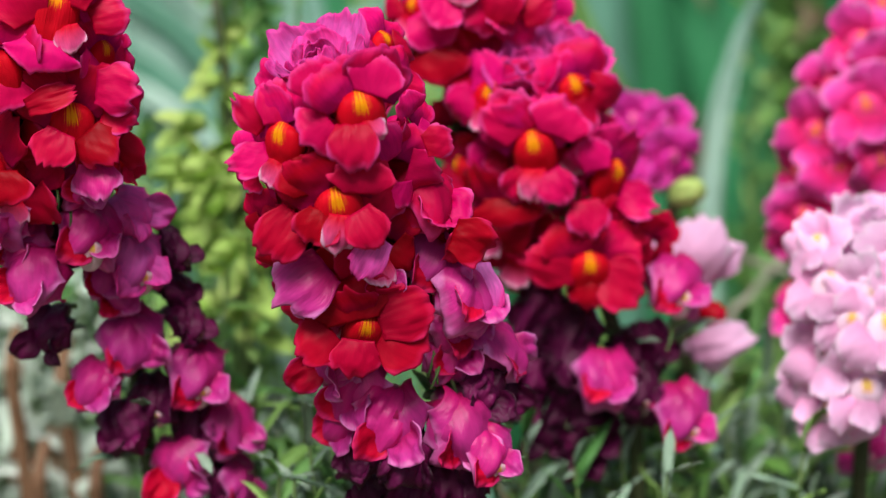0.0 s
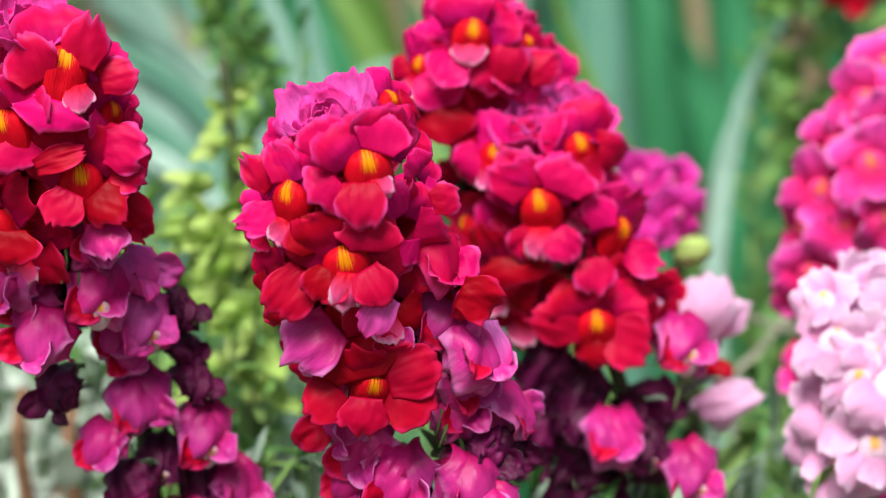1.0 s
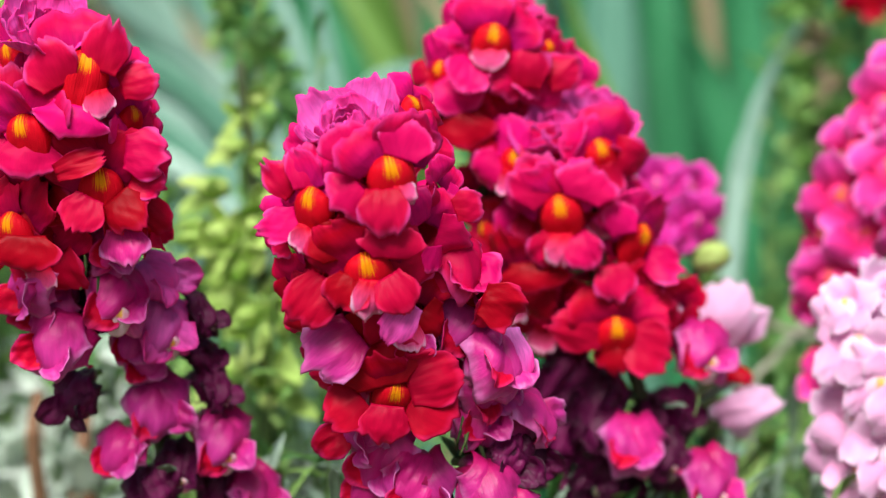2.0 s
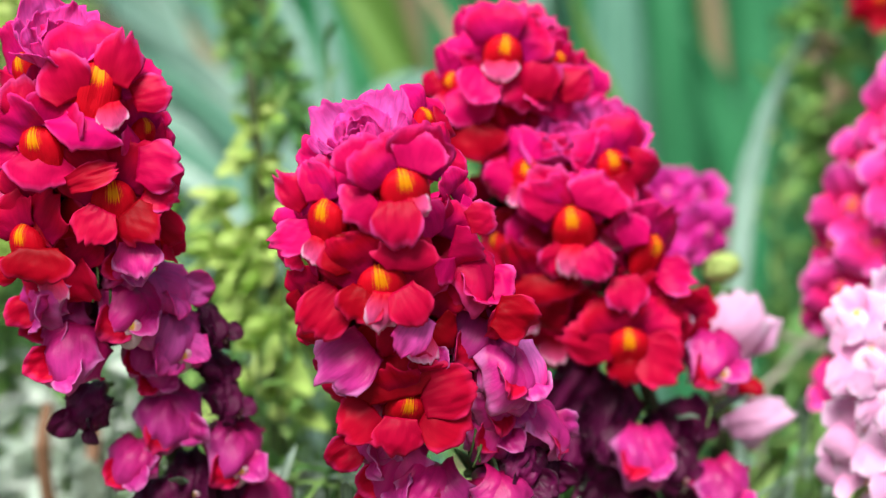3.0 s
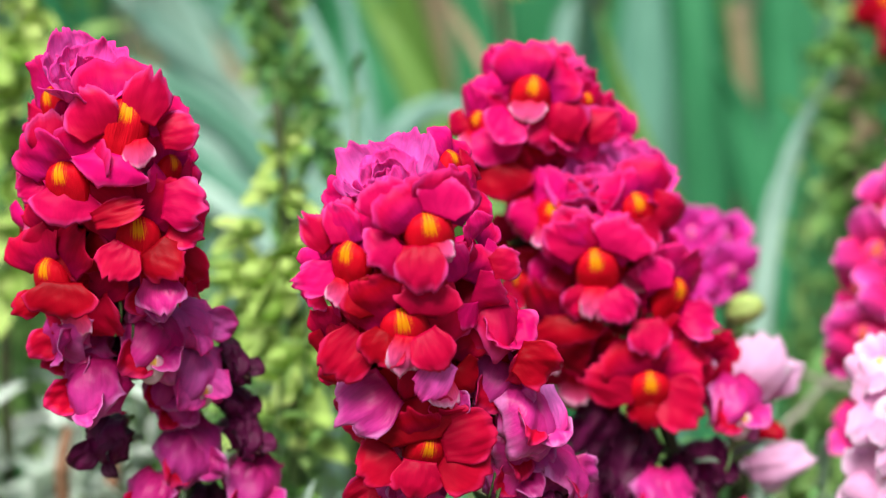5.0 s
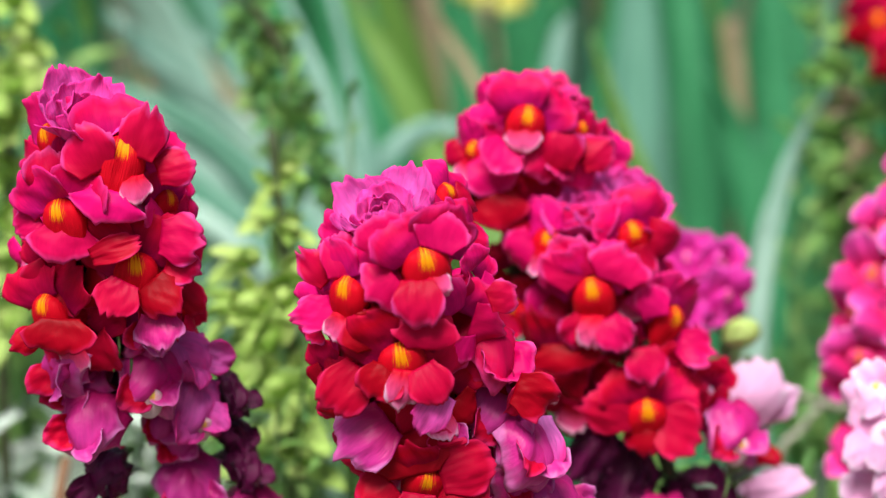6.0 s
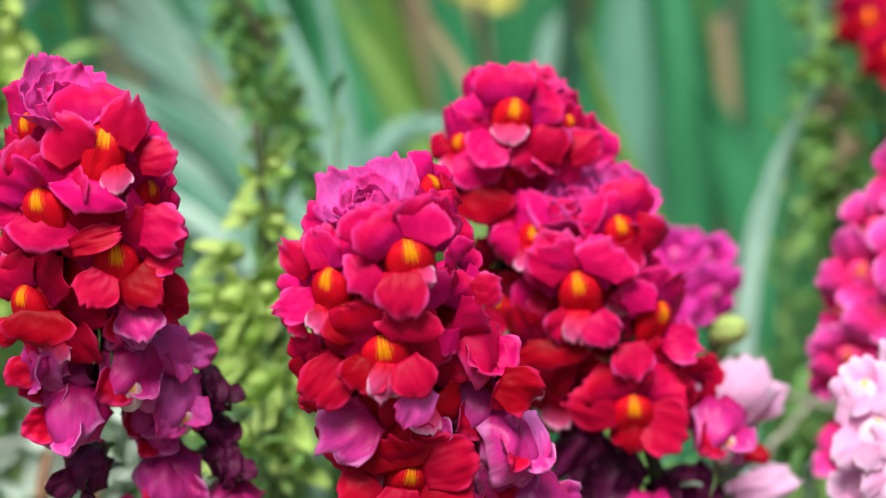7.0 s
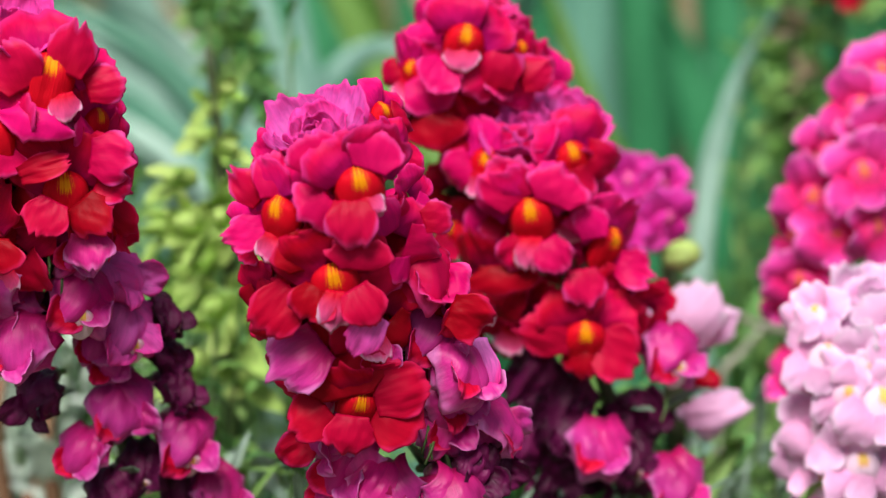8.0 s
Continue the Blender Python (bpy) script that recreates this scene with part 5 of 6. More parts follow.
leaf(far_side_plant, (-0.0993, 0.0622, 0.4007), 126, 37, 0.0152, "mid")
leaf(far_side_plant, (-0.0976, 0.0640, 0.3945), -97, 46, 0.0156, "mid")
leaf(far_side_plant, (-0.0959, 0.0657, 0.3882), 40, 18, 0.0190, "mid")
leaf(far_side_plant, (-0.0941, 0.0675, 0.3820), 177, 16, 0.0123, "mid")
leaf(far_side_plant, (-0.0924, 0.0692, 0.3756), -46, 41, 0.0137, "mid")
leaf(far_side_plant, (-0.0907, 0.0709, 0.3692), 91, 37, 0.0182, "mid")
leafy_clump("leafy_shoots", "narrow grey-green snapdragon leaves below the flowers", (0.1727, 0.1817, 0.2730), (0.1, 0.05, 0.05), 300, 0.046, "grey", 1)
leafy_clump("leafy_shoots", "narrow grey-green snapdragon leaves below the flowers", (0.1154, 0.1527, 0.2785), (0.06, 0.05, 0.035), 240, 0.042, "grey", 2)
leafy_clump("leafy_shoots", "narrow grey-green snapdragon leaves below the flowers", (-0.0360, 0.1306, 0.3025), (0.04, 0.05, 0.035), 220, 0.04, "grey", 3)
leafy_clump("leafy_shoots", "narrow grey-green snapdragon leaves below the flowers", (0.0369, 0.1321, 0.2760), (0.08, 0.05, 0.03), 220, 0.042, "grey", 4)
leafy_clump("silvery_plant", "low plant with broad silvery green leaves", (-0.1725, 0.2834, 0.2491), (0.1, 0.05, 0.06), 170, 0.06, "pale", 5)
leafy_clump("silvery_plant", "low plant with broad silvery green leaves", (-0.1605, 0.3711, 0.2634), (0.08, 0.05, 0.04), 80, 0.055, "pale", 6)
leafy_clump("green_plant", "low plant with mid-green leaves", (-0.0705, 0.3365, 0.2566), (0.09, 0.05, 0.1), 160, 0.045, "mid", 7)
leafy_clump("green_plant", "low plant with mid-green leaves", (0.2690, 0.4721, 0.2010), (0.08, 0.05, 0.12), 160, 0.05, "mid", 8)
leafy_clump("green_plant", "low plant with mid-green leaves", (-0.2589, 0.5745, 0.3589), (0.05, 0.05, 0.1), 90, 0.05, "mid", 9)
leafy_clump("leafy_shoots", "lime-green leaves crowding behind the flowers", (-0.0731, 0.3228, 0.3149), (0.07, 0.05, 0.08), 230, 0.042, "lime", 11)
leafy_clump("leafy_shoots", "lime-green leaves crowding behind the flowers", (-0.2428, 0.5159, 0.4123), (0.04, 0.05, 0.08), 110, 0.042, "lime", 12)
leafy_clump("leafy_shoots", "lime-green leaves crowding behind the flowers", (0.2647, 0.5778, 0.3757), (0.05, 0.05, 0.14), 140, 0.045, "lime", 13)
leafy_clump("leafy_shoots", "lime-green leaves crowding behind the flowers", (0.1719, 0.2813, 0.2570), (0.07, 0.05, 0.06), 200, 0.04, "lime", 14)
leafy_clump("silvery_plant", "low plant with broad silvery green leaves", (-0.1136, 0.3266, 0.2214), (0.08, 0.05, 0.04), 110, 0.055, "pale", 15)

right_straps = strap_clump((0.1979, 0.6800, 0.0000), "clump of blue-green strap leaves, one arching over")
strap_leaf(right_straps, (0.1773, 0.4680, 0.2907), (0.1862, 0.4900, 0.3796), (0.2195, 0.5050, 0.4510), 0.0115, "silver", 5)
strap_leaf(right_straps, (0.2487, 0.7844, 0.1750), (0.2222, 0.8219, 0.3208), (0.1876, 0.8432, 0.4035), 0.032, "green", 20)
strap_leaf(right_straps, (0.1898, 0.8373, 0.1795), (0.1834, 0.8791, 0.3423), (0.1729, 0.9262, 0.5255), 0.05, "green", 0)
strap_leaf(right_straps, (0.1511, 0.7896, 0.1947), (0.1429, 0.8301, 0.3522), (0.1429, 0.8756, 0.5295), 0.05, "teal", 0)
strap_leaf(right_straps, (0.2696, 0.8319, 0.1592), (0.2549, 0.8790, 0.3424), (0.2380, 0.9260, 0.5255), 0.035, "green", 0)
strap_leaf(right_straps, (0.2957, 0.8794, 0.1434), (0.2783, 0.9280, 0.3325), (0.2696, 0.9766, 0.5215), 0.035, "green", 0)
strap_leaf(right_straps, (0.2133, 0.8904, 0.1854), (0.2067, 0.9335, 0.3534), (0.1893, 0.9659, 0.4794), 0.035, "green", -20)
strap_leaf(right_straps, (0.1529, 0.5653, 0.3264), (0.1190, 0.5806, 0.3854), (0.0919, 0.6009, 0.4642), 0.012, "lime", 0)
strap_leaf(right_straps, (0.2334, 0.9494, 0.2142), (0.2288, 0.9883, 0.3658), (0.2288, 1.0017, 0.4178), 0.03, "straw", 0)

middle_straps = strap_clump((0.0088, 0.7747, 0.0000), "clump of green strap leaves with a dry one")
strap_leaf(middle_straps, (0.0528, 0.9015, 0.2272), (0.0310, 0.9339, 0.3533), (-0.0081, 0.9717, 0.5003), 0.05, "green", 0)
strap_leaf(middle_straps, (0.0264, 0.7900, 0.3023), (-0.0279, 0.8300, 0.3842), (-0.0746, 0.8600, 0.4774), 0.022, "lime", 0)
strap_leaf(middle_straps, (0.0427, 0.6296, 0.3748), (0.0180, 0.6446, 0.4328), (-0.0243, 0.6613, 0.4976), 0.008, "straw", 0)
strap_leaf(middle_straps, (0.0813, 0.9496, 0.2141), (0.0745, 0.9830, 0.3440), (0.0678, 1.0220, 0.4957), 0.06, "green", 0)
strap_leaf(middle_straps, (0.0650, 0.7161, 0.3095), (0.0745, 0.7434, 0.4161), (0.0878, 0.7528, 0.4529), 0.022, "pale", 30)
strap_leaf(middle_straps, (0.1260, 0.9384, 0.1708), (0.1394, 0.9773, 0.3224), (0.1438, 1.0218, 0.4957), 0.05, "green", 0)
strap_leaf(middle_straps, (-0.0489, 0.6272, 0.3645), (-0.0066, 0.6363, 0.4003), (0.0286, 0.6323, 0.3850), 0.014, "pale", 40)
strap_leaf(middle_straps, (-0.0340, 0.9016, 0.2272), (-0.0601, 0.9340, 0.3532), (-0.1122, 0.9719, 0.5002), 0.05, "green", 0)

left_straps = strap_clump((-0.1214, 0.7750, 0.0000), "clump of broad blue-green strap leaves leaning over")
strap_leaf(left_straps, (-0.0841, 0.7147, 0.2225), (-0.1342, 0.7444, 0.3380), (-0.2267, 0.7743, 0.4536), 0.055, "pale", 15)
strap_leaf(left_straps, (-0.0666, 0.8430, 0.1997), (-0.1296, 0.8797, 0.3421), (-0.2011, 0.9216, 0.5048), 0.05, "teal", 10)
strap_leaf(left_straps, (-0.0967, 0.6765, 0.2345), (-0.1529, 0.7008, 0.3287), (-0.2427, 0.7214, 0.4083), 0.05, "silver", 15)
strap_leaf(left_straps, (-0.0563, 0.7991, 0.2299), (-0.1458, 0.8357, 0.3717), (-0.1824, 0.8499, 0.4268), 0.012, "straw", 0)
strap_leaf(left_straps, (-0.1458, 0.8053, 0.2535), (-0.2231, 0.8581, 0.4583), (-0.3126, 0.8471, 0.4149), 0.045, "silver", 30)
strap_leaf(left_straps, (-0.1506, 0.8431, 0.1996), (-0.2347, 0.8788, 0.3379), (-0.3104, 0.8925, 0.3908), 0.06, "pale", 10)
strap_leaf(left_straps, (-0.1620, 0.7851, 0.1747), (-0.2353, 0.8136, 0.2850), (-0.3085, 0.8259, 0.3322), 0.05, "teal", 20)
strap_leaf(left_straps, (-0.0529, 0.9387, 0.1706), (-0.0977, 0.9778, 0.3222), (-0.1380, 1.0168, 0.4739), 0.05, "green", 0)


def blade_fan():
    """Narrow silvery blades that fan out of one root, leaning over one another."""
    ob = strap_clump((-0.02, 0.62, 0), "fan of narrow silvery blue-green strap leaves")
    hues = ("silver", "teal", "pale", "silver", "teal", "silver", "pale", "green", "silver", "pale")
    for k, hue in enumerate(hues):
        q = k / (len(hues) - 1)
        x0, y0 = -0.055 + 0.030 * q, 0.56 + 0.010 * (k % 4)
        tip = (-0.335 + 0.26 * q, y0 + 0.10, 0.335 + 0.17 * q ** 0.8)
        mid = (x0 * 0.55 + tip[0] * 0.45, y0 + 0.05, 0.345 + 0.05 * q + 0.02 * (1 - q))
        strap_leaf(ob, (x0, y0, 0.262), mid, tip, 0.013 + 0.006 * ((k * 5) % 3), hue, 12 * (k % 3) - 8)


blade_fan()

strap_hedge((0.34, 1.05, 0), 0.32, 26, 0.62, 0.0, 1)
strap_hedge((-0.05, 1.15, 0), 0.30, 24, 0.62, -0.12, 2)
strap_hedge((-0.45, 1.05, 0), 0.30, 24, 0.60, -0.25, 3)
strap_hedge((0.0, 1.6, 0), 0.9, 40, 0.75, -0.05, 4)
twig([(0.2288, 0.3435, 0.2927), (0.2110, 0.3304, 0.3179), (0.1897, 0.3220, 0.3237), (0.1606, 0.3060, 0.3389)], 0.0024)
twig([(0.1645, 0.3128, 0.2921), (0.1758, 0.3190, 0.3132), (0.2065, 0.3553, 0.3310)], 0.002)
twig([(-0.1515, 0.2977, 0.2281), (-0.1552, 0.3097, 0.2678), (-0.1585, 0.3280, 0.2937)], 0.003, RUST, "rust-brown upright stalk between silvery leaves")
twig([(-0.1336, 0.3244, 0.2134), (-0.1403, 0.3343, 0.2462), (-0.1386, 0.3519, 0.2700)], 0.0028, RUST, "rust-brown upright stalk between silvery leaves")
twig([(-0.1875, 0.3530, 0.2019), (-0.1812, 0.3663, 0.2467), (-0.1885, 0.3843, 0.2715)], 0.003, RUST, "rust-brown upright stalk between silvery leaves")
twig([(-0.1770, 0.2603, 0.2414), (-0.1794, 0.2680, 0.2669), (-0.1769, 0.2865, 0.2940)], 0.003, RUST, "rust-brown upright stalk between silvery leaves")
twig([(-0.1523, 0.2407, 0.2467), (-0.1560, 0.2460, 0.2642), (-0.1562, 0.2613, 0.2805)], 0.0028, RUST, "rust-brown upright stalk between silvery leaves")
leafy_clump("leafy_shoots", "lime-green leaves crowding behind the flowers", (-0.0542, 0.2844, 0.4082), (0.022, 0.05, 0.1), 100, 0.022, "lime", 21)
leafy_clump("leafy_shoots", "lime-green leaves crowding behind the flowers", (-0.0621, 0.2828, 0.3241), (0.05, 0.05, 0.05), 200, 0.03, "lime", 22)
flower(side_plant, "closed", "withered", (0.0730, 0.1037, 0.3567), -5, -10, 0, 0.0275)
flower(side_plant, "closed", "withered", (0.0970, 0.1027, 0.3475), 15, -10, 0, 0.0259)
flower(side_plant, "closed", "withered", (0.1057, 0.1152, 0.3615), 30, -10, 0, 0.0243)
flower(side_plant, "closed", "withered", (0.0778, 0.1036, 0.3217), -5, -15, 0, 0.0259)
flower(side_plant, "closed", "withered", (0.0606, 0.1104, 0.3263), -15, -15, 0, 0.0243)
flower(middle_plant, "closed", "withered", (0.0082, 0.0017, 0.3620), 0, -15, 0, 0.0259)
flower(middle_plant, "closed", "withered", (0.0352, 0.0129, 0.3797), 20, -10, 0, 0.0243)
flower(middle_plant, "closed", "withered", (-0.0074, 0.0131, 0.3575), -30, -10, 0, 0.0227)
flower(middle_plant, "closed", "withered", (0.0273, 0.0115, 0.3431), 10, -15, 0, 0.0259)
leafy_clump("leafy_shoots", "narrow grey-green snapdragon leaves below the flowers", (0.0978, 0.1239, 0.3035), (0.05, 0.05, 0.03), 150, 0.036, "grey", 31)
leafy_clump("leafy_shoots", "narrow grey-green snapdragon leaves below the flowers", (0.1511, 0.1897, 0.2989), (0.045, 0.05, 0.04), 170, 0.036, "grey", 32)
leafy_clump("leafy_shoots", "narrow grey-green snapdragon leaves below the flowers", (-0.0270, 0.0977, 0.3325), (0.035, 0.05, 0.03), 120, 0.034, "grey", 33)
flower(back_plant, "lips", "red", (0.0383, 0.1217, 0.4673), 10, 0, 0, 0.0284)
flower(middle_plant, "lips", "crimson", (-0.0257, 0.0210, 0.4806), -25, 12, 0, 0.0253)
flower(blush_plant, "open", "blush", (0.1746, 0.0895, 0.3763), -10, 12, 0, 0.0269)
flower(blush_plant, "open", "blush", (0.1822, 0.0924, 0.3864), 5, 15, 0, 0.0269)
flower(blush_plant, "open", "blush", (0.1651, 0.0992, 0.3457), -35, 8, 0, 0.0253)
leafy_clump("silvery_plant", "low plant with broad silvery green leaves", (-0.1645, 0.2600, 0.2699), (0.07, 0.04, 0.05), 70, 0.05, "pale", 41)
leafy_clump("silvery_plant", "low plant with broad silvery green leaves", (-0.1207, 0.2400, 0.2523), (0.06, 0.04, 0.03), 70, 0.055, "pale", 42)
leafy_clump("leafy_shoots", "narrow grey-green snapdragon leaves below the flowers", (-0.0260, 0.0750, 0.3325), (0.03, 0.03, 0.025), 70, 0.032, "grey", 51)
leafy_clump("leafy_shoots", "narrow grey-green snapdragon leaves below the flowers", (0.0699, 0.0850, 0.3156), (0.035, 0.03, 0.02), 70, 0.032, "grey", 52)
leafy_clump("leafy_shoots", "narrow grey-green snapdragon leaves below the flowers", (0.1290, 0.1200, 0.3047), (0.04, 0.03, 0.022), 90, 0.034, "grey", 53)
leafy_clump("leafy_shoots", "narrow grey-green snapdragon leaves below the flowers", (0.1672, 0.1700, 0.3013), (0.035, 0.03, 0.03), 80, 0.036, "grey", 54)
leafy_clump("leafy_shoots", "narrow grey-green snapdragon leaves below the flowers", (-0.0474, 0.1000, 0.3084), (0.02, 0.03, 0.02), 40, 0.034, "grey", 55)
twig([(-0.1447, 0.2200, 0.2936), (-0.1451, 0.2200, 0.3123), (-0.1434, 0.2300, 0.3247)], 0.0040, RUST, "rust-brown upright stalk between silvery leaves")
twig([(-0.1669, 0.2200, 0.2993), (-0.1671, 0.2200, 0.3179), (-0.1656, 0.2300, 0.3303)], 0.0035, RUST, "rust-brown upright stalk between silvery leaves")
twig([(-0.1291, 0.2000, 0.2505), (-0.1296, 0.2000, 0.2694), (-0.1279, 0.2100, 0.2813)], 0.0040, RUST, "rust-brown upright stalk between silvery leaves")
twig([(-0.1558, 0.2100, 0.2491), (-0.1561, 0.2100, 0.2682), (-0.1545, 0.2200, 0.2803)], 0.0040, RUST, "rust-brown upright stalk between silvery leaves")
leafy_clump("leafy_shoots", "lime-green leaves crowding behind the flowers", (-0.0803, 0.2000, 0.3700), (0.03, 0.03, 0.04), 110, 0.024, "lime", 62)
leafy_clump("leafy_shoots", "lime-green leaves crowding behind the flowers", (-0.2173, 0.4200, 0.4527), (0.03, 0.03, 0.04), 70, 0.035, "lime", 63)
leafy_clump("leafy_shoots", "lime-green leaves crowding behind the flowers", (-0.2238, 0.4000, 0.3673), (0.03, 0.03, 0.05), 80, 0.035, "lime", 64)
leafy_clump("leafy_shoots", "lime-green leaves crowding behind the flowers", (0.2283, 0.5000, 0.3708), (0.03, 0.03, 0.08), 90, 0.030, "lime", 65)
leafy_clump("silvery_plant", "low plant with broad silvery green leaves", (-0.1921, 0.2700, 0.3006), (0.05, 0.04, 0.05), 70, 0.045, "pale", 71)
# Added flowers plug holes at the stems; their dark colour stands for shade.
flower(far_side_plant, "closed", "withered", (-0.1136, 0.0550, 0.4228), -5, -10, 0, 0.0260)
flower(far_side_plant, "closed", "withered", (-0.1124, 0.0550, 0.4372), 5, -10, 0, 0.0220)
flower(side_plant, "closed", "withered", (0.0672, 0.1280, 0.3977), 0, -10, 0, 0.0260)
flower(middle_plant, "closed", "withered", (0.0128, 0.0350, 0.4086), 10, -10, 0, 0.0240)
stem(middle_plant, [(0.0150, 0.0220, 0.3928), (0.0178, 0.0100, 0.3901), (0.0188, 0.0060, 0.3844)], 0.0007, 0.0004, CALYX, "style")
stem(middle_plant, [(0.0181, 0.0240, 0.3962), (0.0176, 0.0120, 0.3925), (0.0155, 0.0080, 0.3860)], 0.0007, 0.0004, CALYX, "style")
stem(middle_plant, [(0.0107, 0.0240, 0.4184), (0.0145, 0.0120, 0.4185), (0.0164, 0.0080, 0.4159)], 0.0007, 0.0004, CALYX, "style")
stem(middle_plant, [(0.0199, 0.0200, 0.3915), (0.0191, 0.0080, 0.3890), (0.0165, 0.0040, 0.3836)], 0.0007, 0.0004, CALYX, "style")
stem(far_side_plant, [(-0.1104, 0.0420, 0.4450), (-0.1085, 0.0300, 0.4415), (-0.1099, 0.0260, 0.4358)], 0.0007, 0.0004, CALYX, "style")
stem(far_side_plant, [(-0.1081, 0.0440, 0.4425), (-0.1047, 0.0320, 0.4389), (-0.1046, 0.0280, 0.4332)], 0.0007, 0.0004, CALYX, "style")
stem(far_side_plant, [(-0.1122, 0.0420, 0.4491), (-0.1084, 0.0300, 0.4460), (-0.1078, 0.0260, 0.4407)], 0.0007, 0.0004, CALYX, "style")
stem(side_plant, [(0.0682, 0.1170, 0.4102), (0.0703, 0.1050, 0.4061), (0.0709, 0.1010, 0.3995)], 0.0007, 0.0004, CALYX, "style")
stem(side_plant, [(0.0666, 0.1180, 0.4076), (0.0659, 0.1060, 0.4035), (0.0638, 0.1020, 0.3970)], 0.0007, 0.0004, CALYX, "style")
stem(side_plant, [(0.1099, 0.1120, 0.3709), (0.1088, 0.1000, 0.3684), (0.1068, 0.0960, 0.3630)], 0.0007, 0.0004, CALYX, "style")
leafy_clump("silvery_plant", "low plant with broad silvery green leaves", (-0.2010, 0.3000, 0.3181), (0.05, 0.03, 0.05), 56, 0.045, "pale", 72)

# ---- broad lobes of the open flowers ----
lobe(middle_plant, "crimson", (-0.0139, -0.0177, 0.4807), 228, 0.0110, 0.0220, 30)
lobe(middle_plant, "crimson", (-0.0073, -0.0185, 0.4802), 178, 0.0147, 0.0168, 30)
lobe(middle_plant, "tongue", (-0.0038, -0.0182, 0.4808), 125, 0.0083, 0.0090, 20)
lobe(middle_plant, "red", (-0.0050, -0.0183, 0.4572), 4, 0.0114, 0.0225, 30)
lobe(middle_plant, "red", (-0.0207, -0.0151, 0.4563), -14, 0.0119, 0.0222, 30)
lobe(middle_plant, "crimson", (-0.0346, -0.0043, 0.4672), 252, 0.0128, 0.0124, 20)
lobe(middle_plant, "tongue", (-0.0308, -0.0079, 0.4658), 196, 0.0093, 0.0112, 20)
lobe(middle_plant, "red", (-0.0229, -0.0138, 0.4692), 160, 0.0095, 0.0139, 25)
lobe(middle_plant, "crimson", (-0.0310, -0.0075, 0.4774), -4, 0.0150, 0.0143, 15)
lobe(middle_plant, "crimson", (-0.0353, -0.0035, 0.4753), -42, 0.0128, 0.0120, 15)
lobe(middle_plant, "crimson", (-0.0165, -0.0169, 0.4888), -20, 0.0117, 0.0195, 15)
lobe(middle_plant, "crimson", (-0.0016, -0.0177, 0.4890), 18, 0.0124, 0.0187, 15)
lobe(middle_plant, "red", (-0.0167, -0.0169, 0.4514), 205, 0.0119, 0.0162, 30)
lobe(middle_plant, "red", (-0.0065, -0.0185, 0.4518), 150, 0.0137, 0.0150, 30)
lobe(middle_plant, "tongue", (-0.0110, -0.0183, 0.4507), 186, 0.0126, 0.0123, 25)
lobe(middle_plant, "red", (-0.0254, -0.0123, 0.4494), 217, 0.0173, 0.0176, 30)
lobe(middle_plant, "faded", (-0.0168, -0.0070, 0.4307), 232, 0.0203, 0.0227, 25)
lobe(middle_plant, "rosy", (0.0014, -0.0167, 0.4421), 214, 0.0150, 0.0123, 20)
lobe(middle_plant, "red", (-0.0084, -0.0085, 0.4116), -12, 0.0165, 0.0330, 20)
lobe(middle_plant, "red", (-0.0004, -0.0074, 0.4111), 72, 0.0190, 0.0200, 20)
lobe(middle_plant, "red", (0.0011, -0.0069, 0.4078), 118, 0.0160, 0.0230, 30)
lobe(middle_plant, "red", (-0.0070, -0.0085, 0.4056), 188, 0.0130, 0.0180, 30)
lobe(middle_plant, "red", (-0.0154, -0.0075, 0.4086), 232, 0.0140, 0.0190, 30)
lobe(middle_plant, "red", (0.0240, 0.0013, 0.4383), 112, 0.0150, 0.0168, 30)
lobe(middle_plant, "rosy", (0.0289, 0.0135, 0.4243), 178, 0.0218, 0.0248, 25)
lobe(middle_plant, "crimson", (0.0151, -0.0079, 0.4700), 70, 0.0096, 0.0120, 20)
lobe(far_side_plant, "crimson", (-0.1056, 0.0086, 0.5024), 196, 0.0121, 0.0302, 35)
lobe(far_side_plant, "tongue", (-0.0985, 0.0101, 0.5065), 168, 0.0090, 0.0109, 20)
lobe(far_side_plant, "crimson", (-0.0914, 0.0140, 0.5068), 72, 0.0125, 0.0142, 20)
lobe(far_side_plant, "crimson", (-0.1094, 0.0086, 0.5079), -26, 0.0151, 0.0202, 15)
lobe(far_side_plant, "crimson", (-0.0975, 0.0104, 0.5123), 16, 0.0171, 0.0169, 15)
lobe(far_side_plant, "crimson", (-0.1251, 0.0140, 0.5001), -10, 0.0141, 0.0167, 25)
lobe(far_side_plant, "crimson", (-0.1212, 0.0117, 0.4905), 186, 0.0122, 0.0261, 30)
lobe(far_side_plant, "red", (-0.1130, 0.0089, 0.4796), 68, 0.0173, 0.0094, 25)
lobe(far_side_plant, "crimson", (-0.0912, 0.0147, 0.4853), 96, 0.0142, 0.0188, 25)
lobe(far_side_plant, "crimson", (-0.0894, 0.0163, 0.4770), 112, 0.0115, 0.0128, 25)
lobe(far_side_plant, "red", (-0.1022, 0.0093, 0.4719), 206, 0.0122, 0.0159, 30)
lobe(far_side_plant, "red", (-0.0947, 0.0126, 0.4711), 140, 0.0135, 0.0168, 30)
lobe(far_side_plant, "red", (-0.1246, 0.0126, 0.4584), 182, 0.0131, 0.0269, 30)
lobe(far_side_plant, "red", (-0.1321, 0.0169, 0.4518), 246, 0.0108, 0.0104, 20)
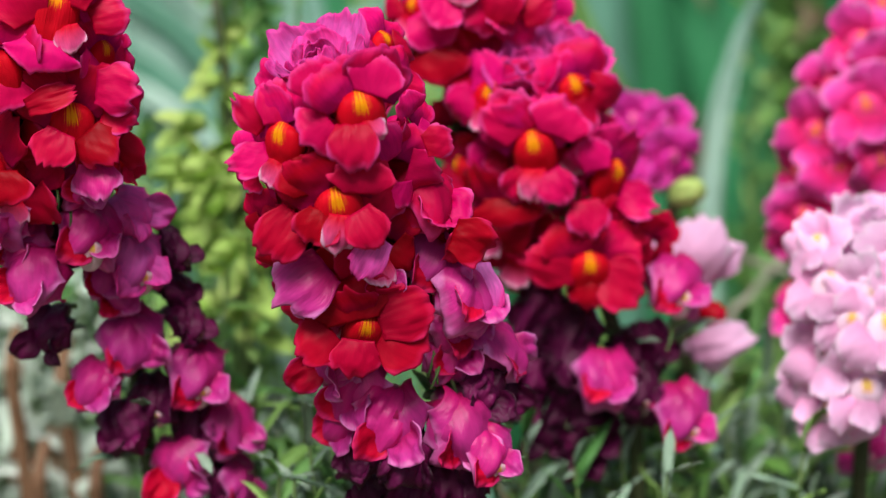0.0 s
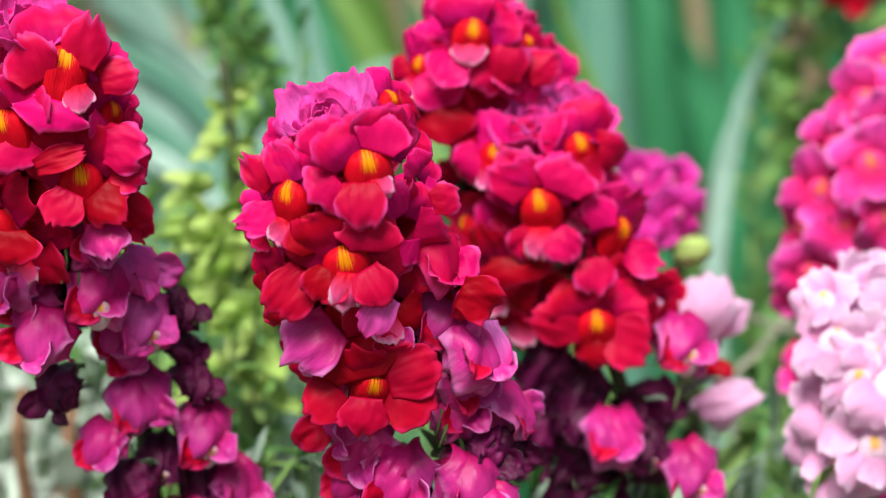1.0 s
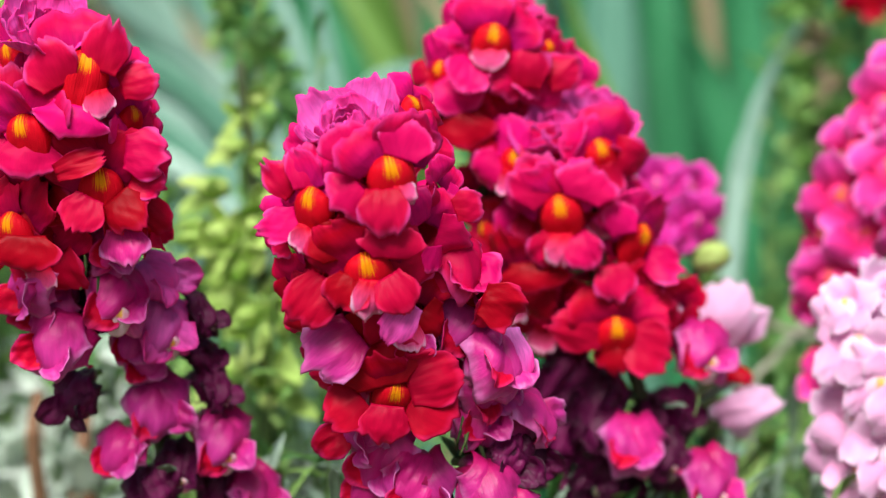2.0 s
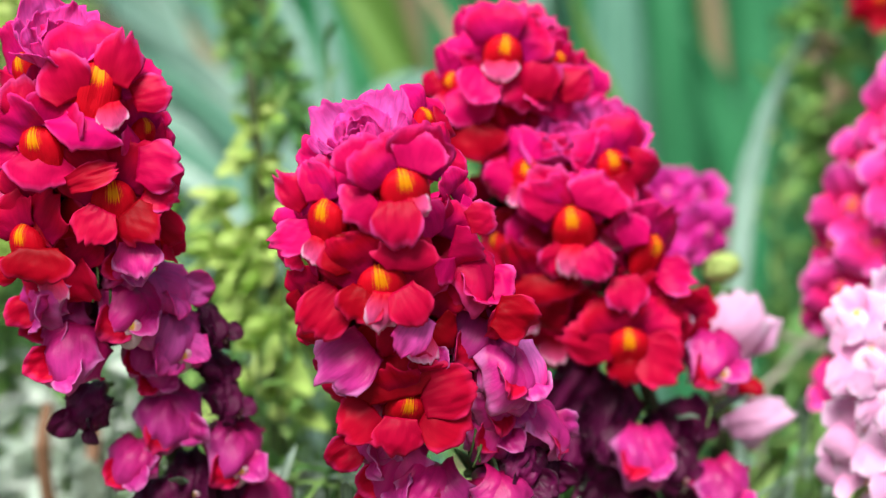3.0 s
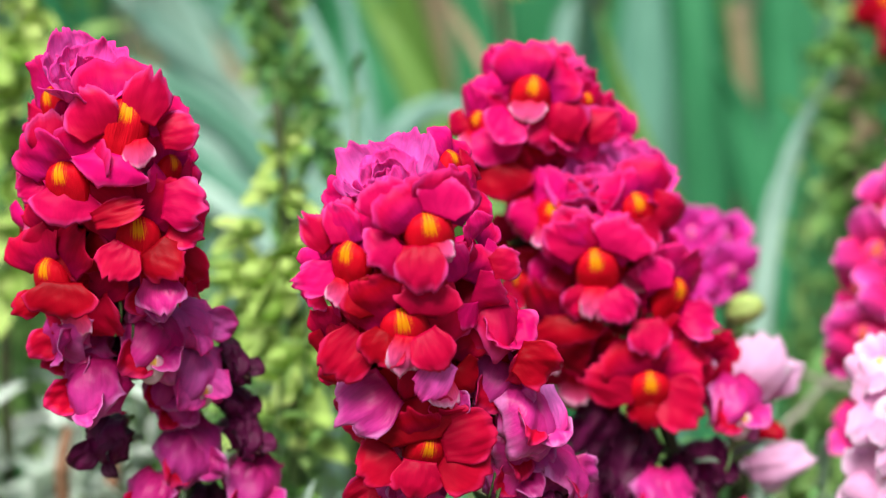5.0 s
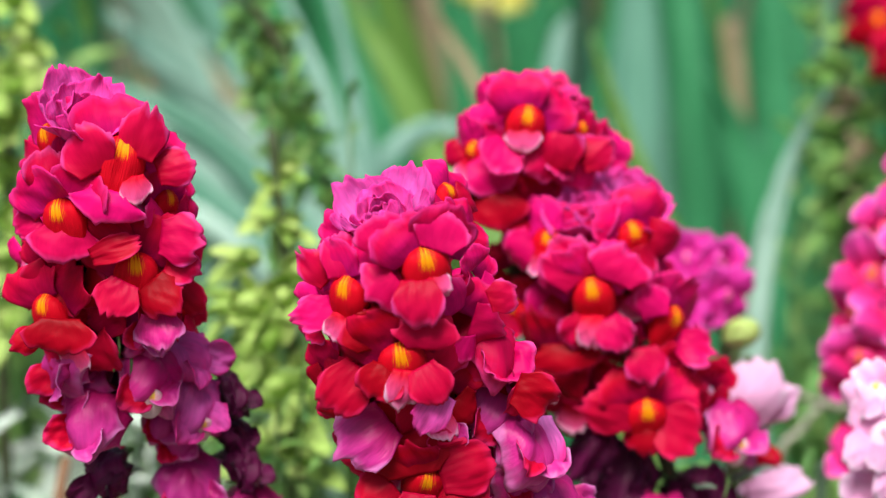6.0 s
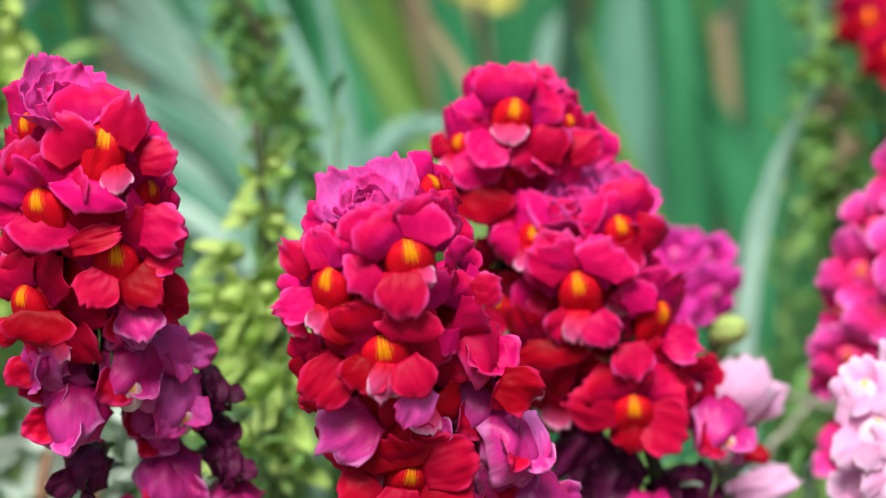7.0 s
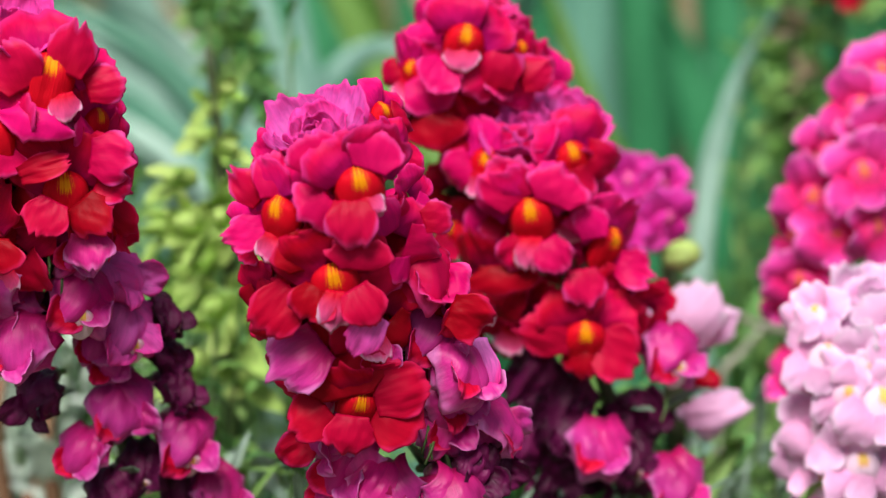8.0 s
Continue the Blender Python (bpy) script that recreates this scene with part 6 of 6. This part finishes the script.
lobe(far_side_plant, "faded", (-0.0927, 0.0142, 0.4599), 176, 0.0124, 0.0190, 25)
lobe(far_side_plant, "crimson", (-0.1304, 0.0171, 0.4913), 240, 0.0099, 0.0115, 20)
lobe(side_plant, "crimson", (0.0515, 0.0950, 0.4477), -36, 0.0192, 0.0213, 20)
lobe(side_plant, "crimson", (0.0633, 0.0936, 0.4480), 20, 0.0138, 0.0254, 20)
lobe(side_plant, "crimson", (0.0533, 0.0945, 0.4344), 214, 0.0134, 0.0149, 30)
lobe(side_plant, "crimson", (0.0607, 0.0935, 0.4347), 150, 0.0139, 0.0149, 30)
lobe(side_plant, "tongue", (0.0559, 0.0940, 0.4358), 181, 0.0130, 0.0125, 25)
lobe(side_plant, "red", (0.0452, 0.0976, 0.4240), 176, 0.0131, 0.0352, 35)
lobe(side_plant, "crimson", (0.0749, 0.0960, 0.4231), 170, 0.0140, 0.0172, 30)
lobe(side_plant, "crimson", (0.0799, 0.0983, 0.4338), -14, 0.0135, 0.0144, 15)
lobe(side_plant, "red", (0.0853, 0.1008, 0.4023), 10, 0.0132, 0.0308, 25)
lobe(side_plant, "red", (0.0810, 0.0983, 0.3951), 122, 0.0183, 0.0228, 30)
lobe(side_plant, "red", (0.0722, 0.0949, 0.3967), 282, 0.0207, 0.0194, 30)
lobe(side_plant, "red", (0.0765, 0.0963, 0.3940), 181, 0.0130, 0.0173, 30)
lobe(side_plant, "crimson", (0.0890, 0.1036, 0.4231), 110, 0.0136, 0.0156, 25)
lobe(back_plant, "crimson", (0.0420, 0.1113, 0.4865), 2, 0.0184, 0.0237, 25)
lobe(back_plant, "tongue", (0.0305, 0.1107, 0.5039), 182, 0.0103, 0.0148, 20)
lobe(back_plant, "crimson", (0.0151, 0.1162, 0.4911), 150, 0.0163, 0.0215, 25)
lobe(back_plant, "red", (0.0202, 0.1137, 0.4775), 172, 0.0140, 0.0258, 30)
lobe(back_plant, "crimson", (0.0516, 0.1146, 0.4893), 62, 0.0140, 0.0164, 20)
lobe(back_plant, "crimson", (0.0252, 0.1118, 0.4967), 215, 0.0126, 0.0186, 30)

lobe(pale_pink_plant, "blush", (0.1219, 0.1580, 0.3732), 22, 0.0294, 0.0276, 35)
lobe(pale_pink_plant, "blush", (0.1305, 0.1620, 0.3743), 50, 0.0185, 0.0185, 30)
lobe(pale_pink_plant, "blush", (0.1216, 0.1380, 0.3481), 72, 0.0267, 0.0150, 25)
lobe(pale_pink_plant, "blush", (0.1293, 0.1400, 0.3502), 150, 0.0127, 0.0136, 25)


def motions():
    """Nothing in the bed stirs: only the camera moves."""


motions()
